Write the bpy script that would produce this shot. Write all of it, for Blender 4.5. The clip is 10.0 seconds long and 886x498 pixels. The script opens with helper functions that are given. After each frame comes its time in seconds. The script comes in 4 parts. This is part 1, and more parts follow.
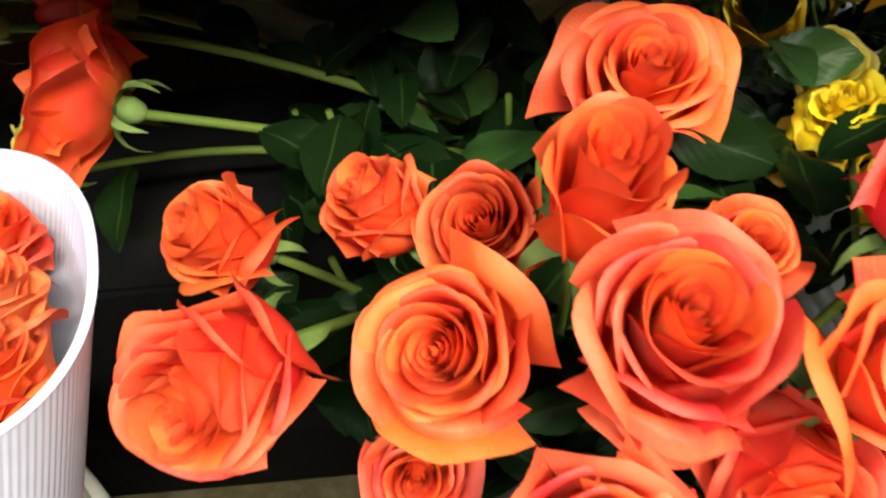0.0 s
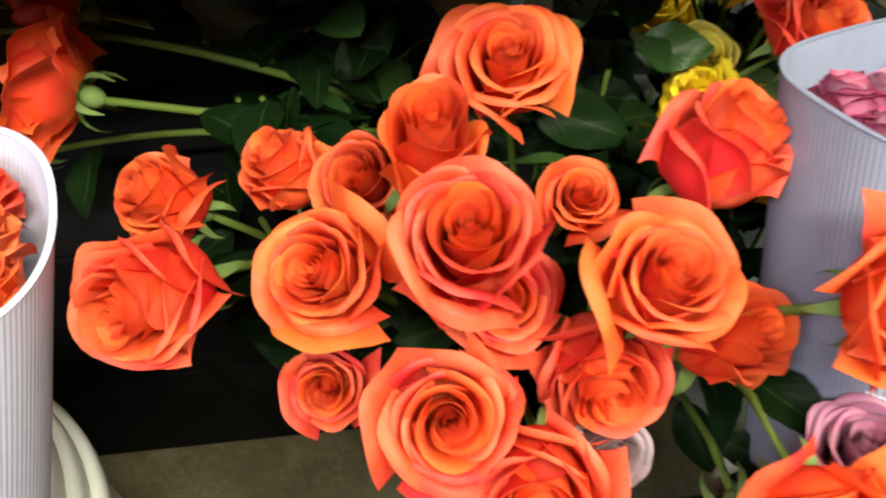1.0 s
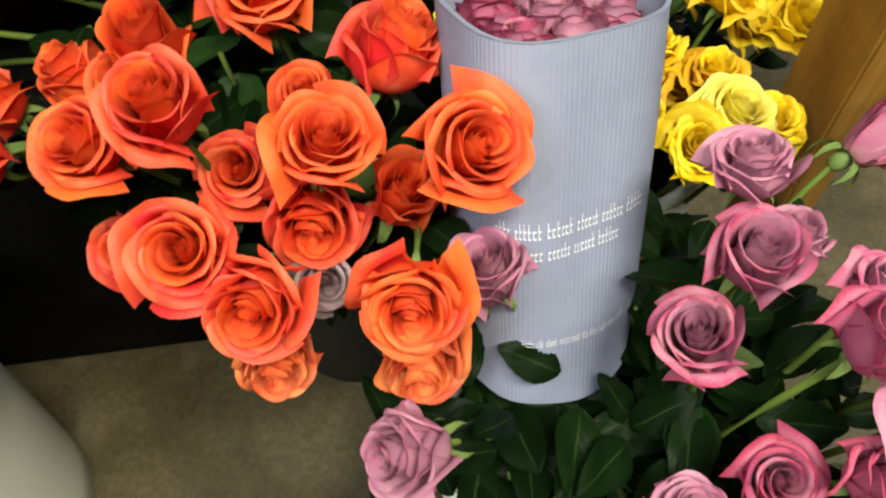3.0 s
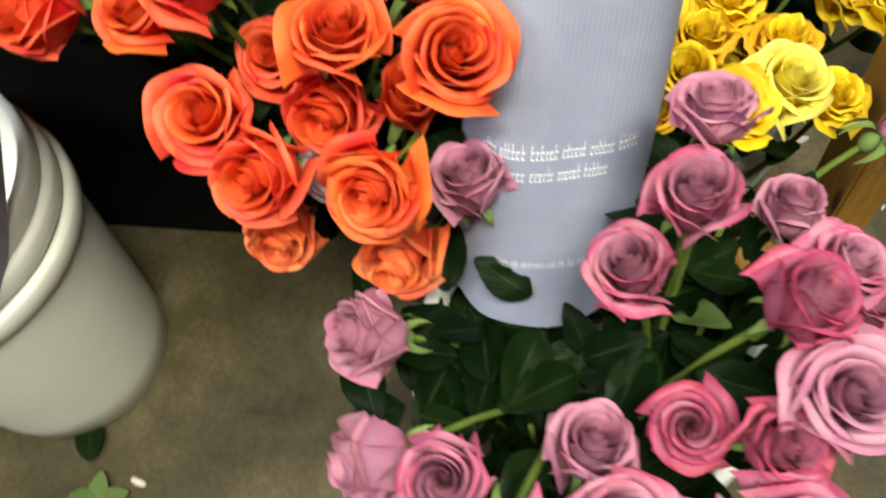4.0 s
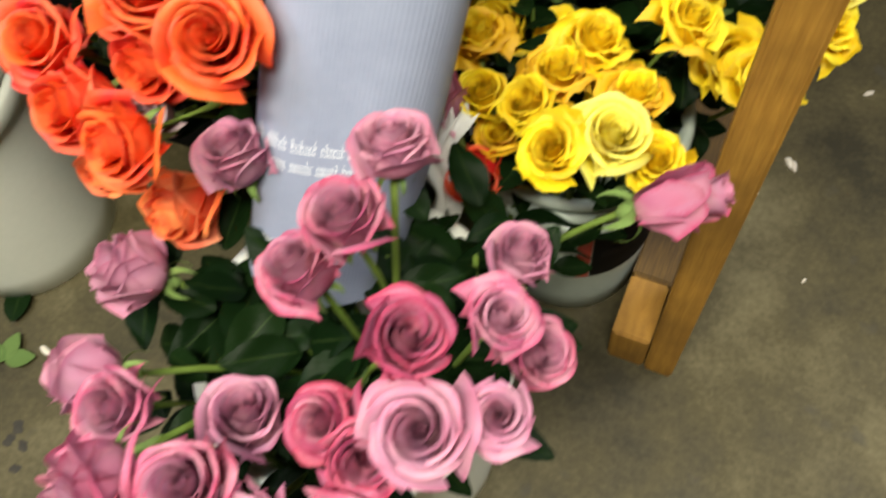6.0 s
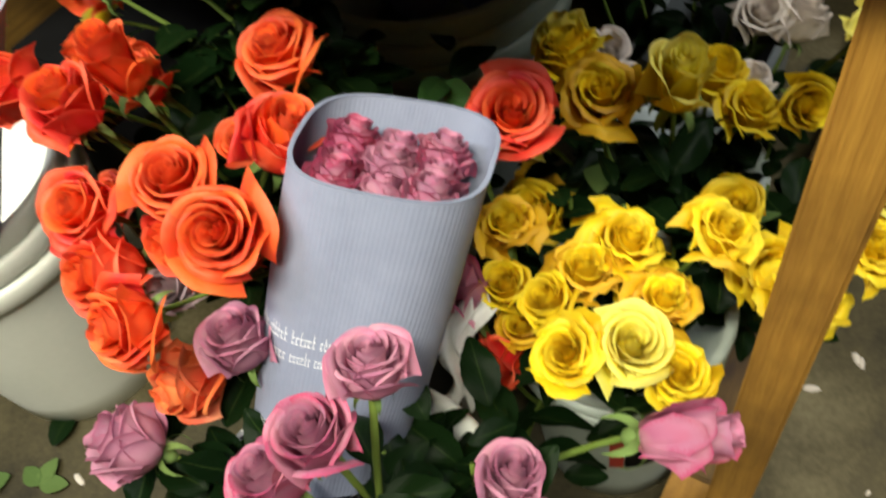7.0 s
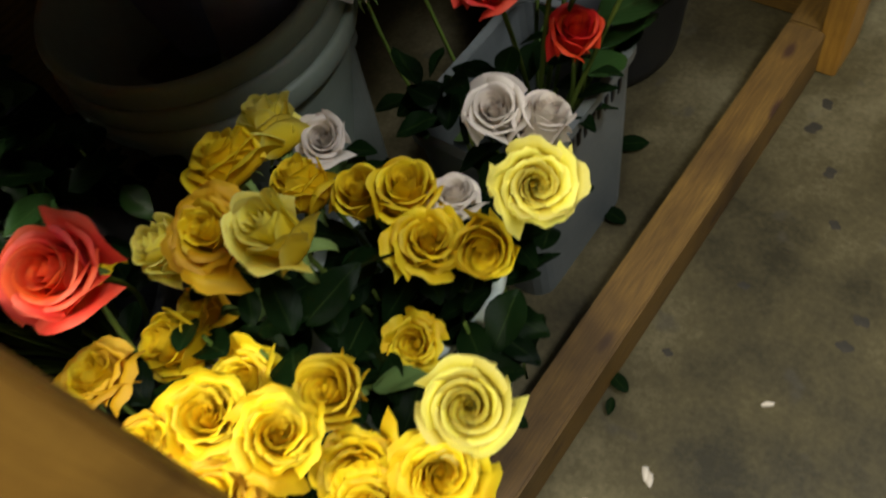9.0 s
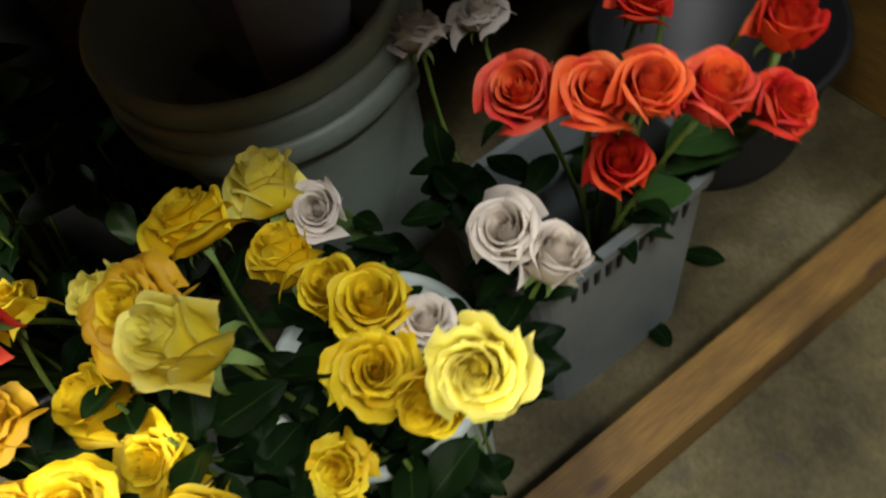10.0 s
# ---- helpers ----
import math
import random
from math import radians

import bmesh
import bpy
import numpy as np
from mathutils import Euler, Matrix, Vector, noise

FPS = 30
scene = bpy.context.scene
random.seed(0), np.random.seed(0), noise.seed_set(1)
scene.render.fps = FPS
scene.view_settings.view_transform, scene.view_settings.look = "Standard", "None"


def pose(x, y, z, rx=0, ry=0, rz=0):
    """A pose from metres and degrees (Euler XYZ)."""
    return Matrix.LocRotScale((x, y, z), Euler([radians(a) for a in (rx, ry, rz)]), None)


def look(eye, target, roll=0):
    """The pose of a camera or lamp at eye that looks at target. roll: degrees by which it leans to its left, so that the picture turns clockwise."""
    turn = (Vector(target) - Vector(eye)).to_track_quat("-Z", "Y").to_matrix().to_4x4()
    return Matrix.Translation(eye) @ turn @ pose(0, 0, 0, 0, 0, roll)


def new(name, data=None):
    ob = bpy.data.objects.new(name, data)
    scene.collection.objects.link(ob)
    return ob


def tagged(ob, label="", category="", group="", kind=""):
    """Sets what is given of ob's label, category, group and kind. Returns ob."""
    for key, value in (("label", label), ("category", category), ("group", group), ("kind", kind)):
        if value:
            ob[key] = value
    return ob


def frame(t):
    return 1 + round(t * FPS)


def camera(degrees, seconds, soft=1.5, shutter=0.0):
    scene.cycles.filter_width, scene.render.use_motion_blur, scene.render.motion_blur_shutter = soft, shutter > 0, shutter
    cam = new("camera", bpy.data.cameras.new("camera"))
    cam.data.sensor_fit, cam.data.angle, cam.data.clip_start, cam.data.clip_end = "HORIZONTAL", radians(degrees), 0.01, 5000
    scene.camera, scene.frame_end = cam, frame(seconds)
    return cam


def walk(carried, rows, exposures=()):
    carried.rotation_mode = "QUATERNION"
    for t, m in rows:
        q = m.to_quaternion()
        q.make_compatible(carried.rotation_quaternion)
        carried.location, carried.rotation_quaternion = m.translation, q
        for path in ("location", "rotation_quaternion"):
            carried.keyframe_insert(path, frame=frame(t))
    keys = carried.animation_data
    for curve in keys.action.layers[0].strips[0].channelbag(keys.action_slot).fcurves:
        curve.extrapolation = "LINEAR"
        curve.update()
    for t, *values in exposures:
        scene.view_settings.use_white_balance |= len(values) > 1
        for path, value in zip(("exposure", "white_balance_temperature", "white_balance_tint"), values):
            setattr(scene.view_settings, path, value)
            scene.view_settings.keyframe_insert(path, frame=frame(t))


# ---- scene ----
cam = camera(57.5, 10.0, soft=2.2, shutter=0.5)
PATH = [
    (0, (0.0020, 0.0016, 0.9375), (0.0017, 0.5356, 0.0921), -5.19),
    (0.5, (0.0211, -0.0341, 0.9720), (0.0098, 0.4840, 0.1168), -6.52),
    (1, (0.0548, -0.0735, 1.0012), (0.0622, 0.4558, 0.1528), -5.21),
    (1.5, (0.0875, -0.1179, 1.0363), (0.1013, 0.4337, 0.2023), -5.23),
    (2, (0.1334, -0.1689, 1.0638), (0.1644, 0.3855, 0.2321), -4.71),
    (2.5, (0.1689, -0.1983, 1.0715), (0.2116, 0.3263, 0.2212), -4.12),
    (2.7, (0.1879, -0.2033, 1.0743), (0.2289, 0.3030, 0.2129), -4.10),
    (3.8, (0.2984, -0.2509, 1.0762), (0.1489, 0.2144, 0.2038), -14.83),
    (4, (0.3308, -0.2614, 1.0746), (0.1582, 0.1868, 0.1974), -14.95),
    (4.5, (0.4211, -0.2863, 1.0827), (0.1901, 0.1147, 0.1962), -15.01),
    (5, (0.4841, -0.3054, 1.0934), (0.2257, 0.0591, 0.1987), -14.95),
    (5.5, (0.5383, -0.2692, 1.1001), (0.2544, 0.0878, 0.2102), -16.52),
    (6, (0.5716, -0.1889, 1.0966), (0.3071, 0.1813, 0.2061), -13.55),
    (6.2, (0.5799, -0.1514, 1.0926), (0.3144, 0.2312, 0.2077), -12.28),
    (7.3, (0.6334, -0.0803, 1.1119), (0.1666, 0.3507, 0.3396), -15.76),
    (7.5, (0.6764, -0.0432, 1.1131), (0.1852, 0.3732, 0.3481), -16.24),
    (8, (0.7838, 0.0596, 1.1116), (0.2608, 0.4834, 0.3720), -19.22),
    (8.5, (0.8382, 0.1723, 1.0889), (0.3818, 0.5817, 0.2989), -18.44),
    (9, (0.8102, 0.3077, 1.0644), (0.3722, 0.6350, 0.2271), -19.42),
    (9.5, (0.7911, 0.3945, 1.0471), (0.3320, 0.6893, 0.2091), -17.89),
    (10, (0.7825, 0.5031, 1.0285), (0.2597, 0.7154, 0.2029), -17.40),
]
walk(cam, [(t, look(eye, target, roll)) for t, eye, target, roll in PATH], [(0, 0.35), (0.5, 0.28), (1.0, 0.12), (1.5, -0.02), (2.0, -0.1), (2.5, -0.28), (4.0, -0.24), (5.0, -0.08), (6.2, -0.09), (7.5, -0.28), (8.0, -0.08), (9.0, -0.1), (9.5, 0.03), (10, 0.26)])

# ---- light ----
# A workroom under assumed ceiling lamps, in front of and beside a timber bench.
world = bpy.data.worlds.new("room_air")
scene.world = world
world.use_nodes = True
world.node_tree.nodes["Background"].inputs[0].default_value = (0.95, 0.97, 1.0, 1)
world.node_tree.nodes["Background"].inputs[1].default_value = 0.0015


def ceiling_lamp(x, y, energy, turn=0.0, tint=(1.0, 0.95, 0.76)):
    data = bpy.data.lights.new("ceiling_lamp", "AREA")
    data.shape, data.size, data.size_y, data.energy = "RECTANGLE", 1.2, 0.28, energy
    data.color = tint
    ob = new("ceiling_lamp", data)
    ob.matrix_world = pose(x, y, 2.66, 0, 0, turn)
    return tagged(ob, "unseen long white lamp set at ceiling height", "ceiling lamp")


ceiling_lamp(0.62, -0.70, 126, 8)
# Two more unseen lamps, added to brighten the left buckets and the bench end.
ceiling_lamp(-0.95, -0.85, 56, 8, (0.96, 0.97, 0.96))
ceiling_lamp(1.62, 0.85, 50, 98, (0.97, 0.97, 0.97))

# ---- materials ----


def material(name, rough=0.5, metal=0.0):
    m = bpy.data.materials.new(name)
    m.use_nodes = True
    nt = m.node_tree
    b = nt.nodes["Principled BSDF"]
    b.inputs["Roughness"].default_value = rough
    b.inputs["Metallic"].default_value = metal
    return m, nt, b


def node(nt, kind, **values):
    n = nt.nodes.new(kind)
    for key, value in values.items():
        n.inputs[key.replace("_", " ")].default_value = value
    return n


def noise_node(nt, scale, detail=4.0, coord="Object", stretch=None, rough=0.55):
    tc = nt.nodes.new("ShaderNodeTexCoord")
    n = node(nt, "ShaderNodeTexNoise", Scale=scale, Detail=detail, Roughness=rough)
    if stretch:
        mp = nt.nodes.new("ShaderNodeMapping")
        mp.inputs["Scale"].default_value = stretch
        nt.links.new(tc.outputs[coord], mp.inputs[0])
        nt.links.new(mp.outputs[0], n.inputs["Vector"])
    else:
        nt.links.new(tc.outputs[coord], n.inputs["Vector"])
    return n.outputs["Fac"]


def ramp(nt, fac, stops):
    r = nt.nodes.new("ShaderNodeValToRGB")
    while len(r.color_ramp.elements) < len(stops):
        r.color_ramp.elements.new(0.5)
    for e, (p, c) in zip(r.color_ramp.elements, stops):
        e.position, e.color = p, (*c, 1)
    nt.links.new(fac, r.inputs[0])
    return r.outputs[0]


def mix(nt, fac, a, b, kind="MIX"):
    n = nt.nodes.new("ShaderNodeMix")
    n.data_type, n.blend_type = "RGBA", kind
    for sock, v in ((n.inputs[0], fac), (n.inputs[6], a), (n.inputs[7], b)):
        if isinstance(v, bpy.types.NodeSocket):
            nt.links.new(v, sock)
        else:
            sock.default_value = v if isinstance(v, float) else (*v, 1)
    return n.outputs[2]


def calc(nt, op, a, b=0.0, c=0.0):
    n = nt.nodes.new("ShaderNodeMath")
    n.operation, n.use_clamp = op, False
    for sock, v in zip(n.inputs, (a, b, c)):
        if isinstance(v, bpy.types.NodeSocket):
            nt.links.new(v, sock)
        else:
            sock.default_value = v
    return n.outputs[0]


def bump(nt, b, height, strength, distance):
    n = node(nt, "ShaderNodeBump", Strength=strength, Distance=distance)
    nt.links.new(height, n.inputs["Height"])
    nt.links.new(n.outputs[0], b.inputs["Normal"])


def petal_material(name, heart, face, edge, base, edge_from=0.72, thin=0.32, blush=None):
    """Petal: base colour along the petal (uv y), deeper heart partly standing for shade, darker or pinker rim, fine
    veins, bruises.
    """
    m, nt, b = material(name, 0.5)
    b.inputs["Specular IOR Level"].default_value = 0.36
    uv = nt.nodes.new("ShaderNodeUVMap")
    sep = nt.nodes.new("ShaderNodeSeparateXYZ")
    nt.links.new(uv.outputs[0], sep.inputs[0])
    u, v = sep.outputs[0], sep.outputs[1]
    info = nt.nodes.new("ShaderNodeObjectInfo")
    side = calc(nt, "ABSOLUTE", calc(nt, "SUBTRACT", u, 0.5))
    rim = calc(nt, "MAXIMUM", v, calc(nt, "MULTIPLY_ADD", side, 1.6, 0.12))
    blot = noise_node(nt, 45.0, 3.0)
    rim = calc(nt, "ADD", rim, calc(nt, "MULTIPLY_ADD", blot, 0.3, -0.15))
    col = ramp(nt, v, [(0.0, base), (0.35, heart), (0.75, face)])
    col = mix(nt, ramp(nt, rim, [(edge_from, (0, 0, 0)), (1.08, (1, 1, 1))]), col, edge)
    flush = noise_node(nt, 2.6, 2.0)
    if blush:
        low, high = blush
        col = mix(nt, ramp(nt, flush, [(0.50, (0, 0, 0)), (0.66, (0.75, 0.75, 0.75))]), col, low)
        col = mix(nt, ramp(nt, flush, [(0.34, (0.7, 0.7, 0.7)), (0.48, (0, 0, 0))]), col, high)
    veins = noise_node(nt, 3.0, 4.0, "UV", (26.0, 2.2, 1.0))
    col = mix(nt, calc(nt, "MULTIPLY", veins, 0.22), col, heart)
    tone = calc(nt, "MULTIPLY_ADD", info.outputs["Random"], 0.3, 0.8)
    hsv = node(nt, "ShaderNodeHueSaturation")
    nt.links.new(col, hsv.inputs["Color"])
    nt.links.new(tone, hsv.inputs["Value"])
    nt.links.new(calc(nt, "MULTIPLY_ADD", info.outputs["Random"], 0.016, 0.492), hsv.inputs["Hue"])
    nt.links.new(hsv.outputs[0], b.inputs["Base Color"])
    bump(nt, b, calc(nt, "ADD", veins, calc(nt, "MULTIPLY", blot, 0.6)), 0.35, 0.0015)
    tr = nt.nodes.new("ShaderNodeBsdfTranslucent")
    nt.links.new(hsv.outputs[0], tr.inputs[0])
    ms = nt.nodes.new("ShaderNodeMixShader")
    ms.inputs[0].default_value = thin
    nt.links.new(b.outputs[0], ms.inputs[1])
    nt.links.new(tr.outputs[0], ms.inputs[2])
    nt.links.new(ms.outputs[0], nt.nodes["Material Output"].inputs[0])
    return m


PETALS = {
    "orange": petal_material("petal_orange", (0.85, 0.056, 0.014), (0.95, 0.130, 0.028), (0.95, 0.17, 0.045), (0.85, 0.3, 0.04), 0.84, blush=((0.92, 0.068, 0.042), (0.97, 0.225, 0.08))),
    "coral": petal_material("petal_coral", (0.78, 0.028, 0.014), (0.92, 0.088, 0.038), (0.94, 0.14, 0.07), (0.85, 0.25, 0.04), 0.8, blush=((0.88, 0.045, 0.045), (0.96, 0.20, 0.11))),
    "peach": petal_material("petal_peach", (0.87, 0.10, 0.028), (0.95, 0.25, 0.085), (0.93, 0.17, 0.055), (0.8, 0.4, 0.08), 0.85, blush=((0.93, 0.13, 0.05), (0.97, 0.42, 0.17))),
    "red": petal_material("petal_red", (0.7, 0.018, 0.010), (0.82, 0.055, 0.022), (0.75, 0.04, 0.02), (0.7, 0.2, 0.03), 0.75),
    "mauve": petal_material("petal_mauve", (0.52, 0.19, 0.30), (0.57, 0.275, 0.405), (0.60, 0.20, 0.34), (0.6, 0.35, 0.3), 0.86, blush=((0.55, 0.205, 0.32), (0.64, 0.345, 0.44))),
    "pink": petal_material("petal_pink", (0.50, 0.15, 0.265), (0.58, 0.225, 0.345), (0.56, 0.06, 0.17), (0.6, 0.35, 0.3), 0.82, blush=((0.54, 0.115, 0.215), (0.64, 0.31, 0.40))),
    "crimson": petal_material("petal_crimson", (0.52, 0.12, 0.24), (0.60, 0.19, 0.31), (0.45, 0.035, 0.11), (0.6, 0.35, 0.3), 0.74),
    "yellow": petal_material("petal_yellow", (0.92, 0.60, 0.008), (0.94, 0.69, 0.010), (0.94, 0.74, 0.028), (0.7, 0.6, 0.06), 0.85, blush=((0.90, 0.56, 0.008), (0.96, 0.80, 0.05))),
    "lemon": petal_material("petal_lemon", (0.95, 0.74, 0.02), (0.96, 0.84, 0.075), (0.96, 0.90, 0.24), (0.7, 0.65, 0.1), 0.7),
    "amber": petal_material("petal_amber", (0.74, 0.36, 0.008), (0.85, 0.52, 0.014), (0.82, 0.50, 0.03), (0.5, 0.35, 0.05), 0.85),
    "cream": petal_material("petal_cream", (0.72, 0.62, 0.48), (0.86, 0.80, 0.72), (0.86, 0.78, 0.72), (0.5, 0.5, 0.25), 0.8),
    "ash": petal_material("petal_ash", (0.5, 0.4, 0.42), (0.58, 0.47, 0.50), (0.55, 0.43, 0.47), (0.5, 0.5, 0.3), 0.8),
}


def green_material(name, dark, light, rough=0.38, gloss=0.05):
    m, nt, b = material(name, rough)
    b.inputs["Specular IOR Level"].default_value = gloss
    uv = nt.nodes.new("ShaderNodeUVMap")
    sep = nt.nodes.new("ShaderNodeSeparateXYZ")
    nt.links.new(uv.outputs[0], sep.inputs[0])
    side = calc(nt, "ABSOLUTE", calc(nt, "SUBTRACT", sep.outputs[0], 0.5))
    rib = calc(nt, "SINE", calc(nt, "MULTIPLY", calc(nt, "SUBTRACT", sep.outputs[1], calc(nt, "MULTIPLY", side, 0.9)), 44.0))
    mid = calc(nt, "LESS_THAN", side, 0.02)
    info = nt.nodes.new("ShaderNodeObjectInfo")
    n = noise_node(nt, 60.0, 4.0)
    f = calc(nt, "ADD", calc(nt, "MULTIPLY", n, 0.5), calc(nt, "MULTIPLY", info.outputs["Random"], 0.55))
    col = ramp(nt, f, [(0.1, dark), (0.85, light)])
    col = mix(nt, calc(nt, "MULTIPLY", calc(nt, "MULTIPLY_ADD", rib, 0.5, 0.5), 0.05), col, light)
    col = mix(nt, calc(nt, "MULTIPLY", mid, 0.10), col, (0.12, 0.19, 0.05))
    nt.links.new(col, b.inputs["Base Color"])
    bump(nt, b, calc(nt, "MULTIPLY_ADD", rib, 0.2, n), 0.35, 0.0006)
    return m


# Near-black green: the shade among the blooms is put into this leaf colour.
LEAF_SHADED = green_material("leaf_shaded", (0.0013, 0.0052, 0.0014), (0.0055, 0.0150, 0.0037), 0.36, 0.04)
LEAF_MID = green_material("leaf_mid", (0.010, 0.030, 0.007), (0.028, 0.068, 0.015), 0.32, 0.16)
LEAF_PALE = green_material("leaf_pale", (0.045, 0.085, 0.022), (0.11, 0.17, 0.052), 0.6)
STEM = green_material("stem_green", (0.05, 0.085, 0.014), (0.12, 0.175, 0.034), 0.5)
SEPAL = green_material("sepal_green", (0.07, 0.12, 0.03), (0.17, 0.25, 0.075), 0.6)


def plain(name, dark, light, rough=0.5, scale=8.0, relief=0.2, metal=0.0, fine=90.0, depth=0.001):
    m, nt, b = material(name, rough, metal)
    f = calc(nt, "ADD", calc(nt, "MULTIPLY", noise_node(nt, scale), 0.7), calc(nt, "MULTIPLY", noise_node(nt, fine), 0.3))
    nt.links.new(ramp(nt, f, [(0.3, dark), (0.7, light)]), b.inputs["Base Color"])
    bump(nt, b, noise_node(nt, fine), relief, depth)
    return m


PLASTIC = plain("white_plastic", (0.78, 0.81, 0.76), (0.87, 0.89, 0.84), 0.38, 5.0, 0.06)
PLASTIC_OLD = plain("milky_plastic", (0.42, 0.50, 0.46), (0.56, 0.63, 0.58), 0.4, 6.0, 0.08)
PLASTIC_GREY = plain("grey_plastic", (0.12, 0.14, 0.14), (0.18, 0.20, 0.20), 0.45, 9.0, 0.08)
# Bin plastic toned for the deep shade under the bench.
PLASTIC_BIN_SHADED = plain("shaded_bin_plastic", (0.15, 0.175, 0.15), (0.21, 0.235, 0.21), 0.5, 9.0, 0.08)
# Milky bucket plastic with the shade under the bench put into its colour.
PLASTIC_MILKY_SHADED = plain("shaded_milky_plastic", (0.24, 0.30, 0.25), (0.33, 0.39, 0.33), 0.45, 9.0, 0.08)
PLASTIC_BLACK = plain("black_plastic", (0.006, 0.007, 0.008), (0.014, 0.015, 0.017), 0.48, 9.0, 0.1)
PAPER = plain("lilac_paper", (0.192, 0.218, 0.310), (0.245, 0.274, 0.375), 0.62, 14.0, 0.12)
PAPER_WHITE = plain("pale_paper", (0.39, 0.41, 0.53), (0.47, 0.49, 0.62), 0.62, 14.0, 0.12)
PAPER_BLUE = plain("slate_paper", (0.15, 0.17, 0.30), (0.20, 0.23, 0.38), 0.65, 14.0, 0.12)
PAPER_TORN = plain("torn_paper", (0.62, 0.62, 0.60), (0.74, 0.74, 0.72), 0.7, 20.0, 0.2)
INK = plain("silver_print", (0.72, 0.74, 0.80), (0.82, 0.84, 0.88), 0.4, 40.0, 0.05)
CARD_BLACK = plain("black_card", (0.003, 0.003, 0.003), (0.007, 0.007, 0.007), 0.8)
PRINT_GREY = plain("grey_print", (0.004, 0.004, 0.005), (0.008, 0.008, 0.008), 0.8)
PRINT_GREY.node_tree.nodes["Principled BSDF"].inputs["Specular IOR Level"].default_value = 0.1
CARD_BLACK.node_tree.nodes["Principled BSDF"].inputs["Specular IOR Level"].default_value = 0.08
LABEL_RED = plain("red_label", (0.40, 0.03, 0.02), (0.55, 0.05, 0.03), 0.45)
RUST = plain("brown_twig", (0.10, 0.035, 0.02), (0.2, 0.07, 0.03), 0.7, 30.0, 0.4)
STEEL = plain("dull_steel", (0.35, 0.35, 0.36), (0.5, 0.5, 0.5), 0.35, 20.0, 0.1, 1.0)
WALL = plain("wall_paint", (0.10, 0.10, 0.09), (0.14, 0.14, 0.125), 0.8, 2.0, 0.2)
STAIN = plain("dark_stain", (0.012, 0.010, 0.006), (0.026, 0.021, 0.012), 0.7, 60.0, 0.1)


def concrete():
    m, nt, b = material("worn_concrete", 0.72)
    b.inputs["Specular IOR Level"].default_value = 0.3
    big, mid, fine = noise_node(nt, 1.7, 6.0), noise_node(nt, 9.0, 6.0), noise_node(nt, 130.0, 3.0)
    f = calc(nt, "ADD", calc(nt, "MULTIPLY", big, 0.5), calc(nt, "ADD", calc(nt, "MULTIPLY", mid, 0.35), calc(nt, "MULTIPLY", fine, 0.15)))
    col = ramp(nt, f, [(0.38, (0.020, 0.0165, 0.006)), (0.5, (0.064, 0.053, 0.023)), (0.61, (0.132, 0.114, 0.062))])
    spots = ramp(nt, noise_node(nt, 17.0, 2.0), [(0.66, (0, 0, 0)), (0.74, (1, 1, 1))])
    col = mix(nt, calc(nt, "MULTIPLY", spots, 0.55), col, (0.05, 0.045, 0.033))
    pale = ramp(nt, noise_node(nt, 5.0, 5.0, "Object", (1.0, 0.45, 1.0)), [(0.62, (0, 0, 0)), (0.75, (1, 1, 1))])
    col = mix(nt, calc(nt, "MULTIPLY", pale, 0.55), col, (0.21, 0.195, 0.14))
    nt.links.new(col, b.inputs["Base Color"])
    nt.links.new(calc(nt, "MULTIPLY_ADD", mid, 0.5, 0.4), b.inputs["Roughness"])
    bump(nt, b, calc(nt, "ADD", mid, fine), 0.3, 0.002)
    return m


CONCRETE = concrete()


def timber(name, dark, light):
    """Sawn softwood; the grain runs along local x."""
    m, nt, b = material(name, 0.6)
    tc = nt.nodes.new("ShaderNodeTexCoord")
    mp = nt.nodes.new("ShaderNodeMapping")
    mp.inputs["Scale"].default_value = (0.9, 14.0, 14.0)
    nt.links.new(tc.outputs["Object"], mp.inputs[0])
    wave = node(nt, "ShaderNodeTexWave", Scale=1.5, Distortion=5.0, Detail=3.0, Detail_Scale=1.2)
    wave.bands_direction = "Y"
    nt.links.new(mp.outputs[0], wave.inputs["Vector"])
    fibre = noise_node(nt, 9.0, 5.0, "Object", (3.0, 60.0, 60.0))
    dirt = noise_node(nt, 7.0, 5.0)
    f = calc(nt, "ADD", calc(nt, "MULTIPLY", wave.outputs["Fac"], 0.14), calc(nt, "MULTIPLY", fibre, 0.72))
    col = ramp(nt, f, [(0.2, dark), (0.75, light)])
    knot = node(nt, "ShaderNodeTexVoronoi", Scale=8.0)
    mp2 = nt.nodes.new("ShaderNodeMapping")
    mp2.inputs["Scale"].default_value = (0.8, 2.0, 2.0)
    nt.links.new(tc.outputs["Object"], mp2.inputs[0])
    nt.links.new(mp2.outputs[0], knot.inputs["Vector"])
    col = mix(nt, ramp(nt, knot.outputs["Distance"], [(0.09, (1, 1, 1)), (0.17, (0, 0, 0))]), col, (0.05, 0.02, 0.008))
    col = mix(nt, ramp(nt, dirt, [(0.45, (0, 0, 0)), (0.72, (0.8, 0.8, 0.8))]), col, tuple(0.45 * c for c in dark))
    nt.links.new(col, b.inputs["Base Color"])
    bump(nt, b, f, 0.35, 0.0012)
    return m


TIMBER = timber("sawn_timber", (0.25, 0.115, 0.013), (0.47, 0.25, 0.036))
TIMBER_NEW = timber("pale_timber", (0.36, 0.21, 0.035), (0.58, 0.38, 0.085))
TIMBER_END_SHADED = timber("shaded_end_grain", (0.16, 0.06, 0.010), (0.30, 0.13, 0.028))
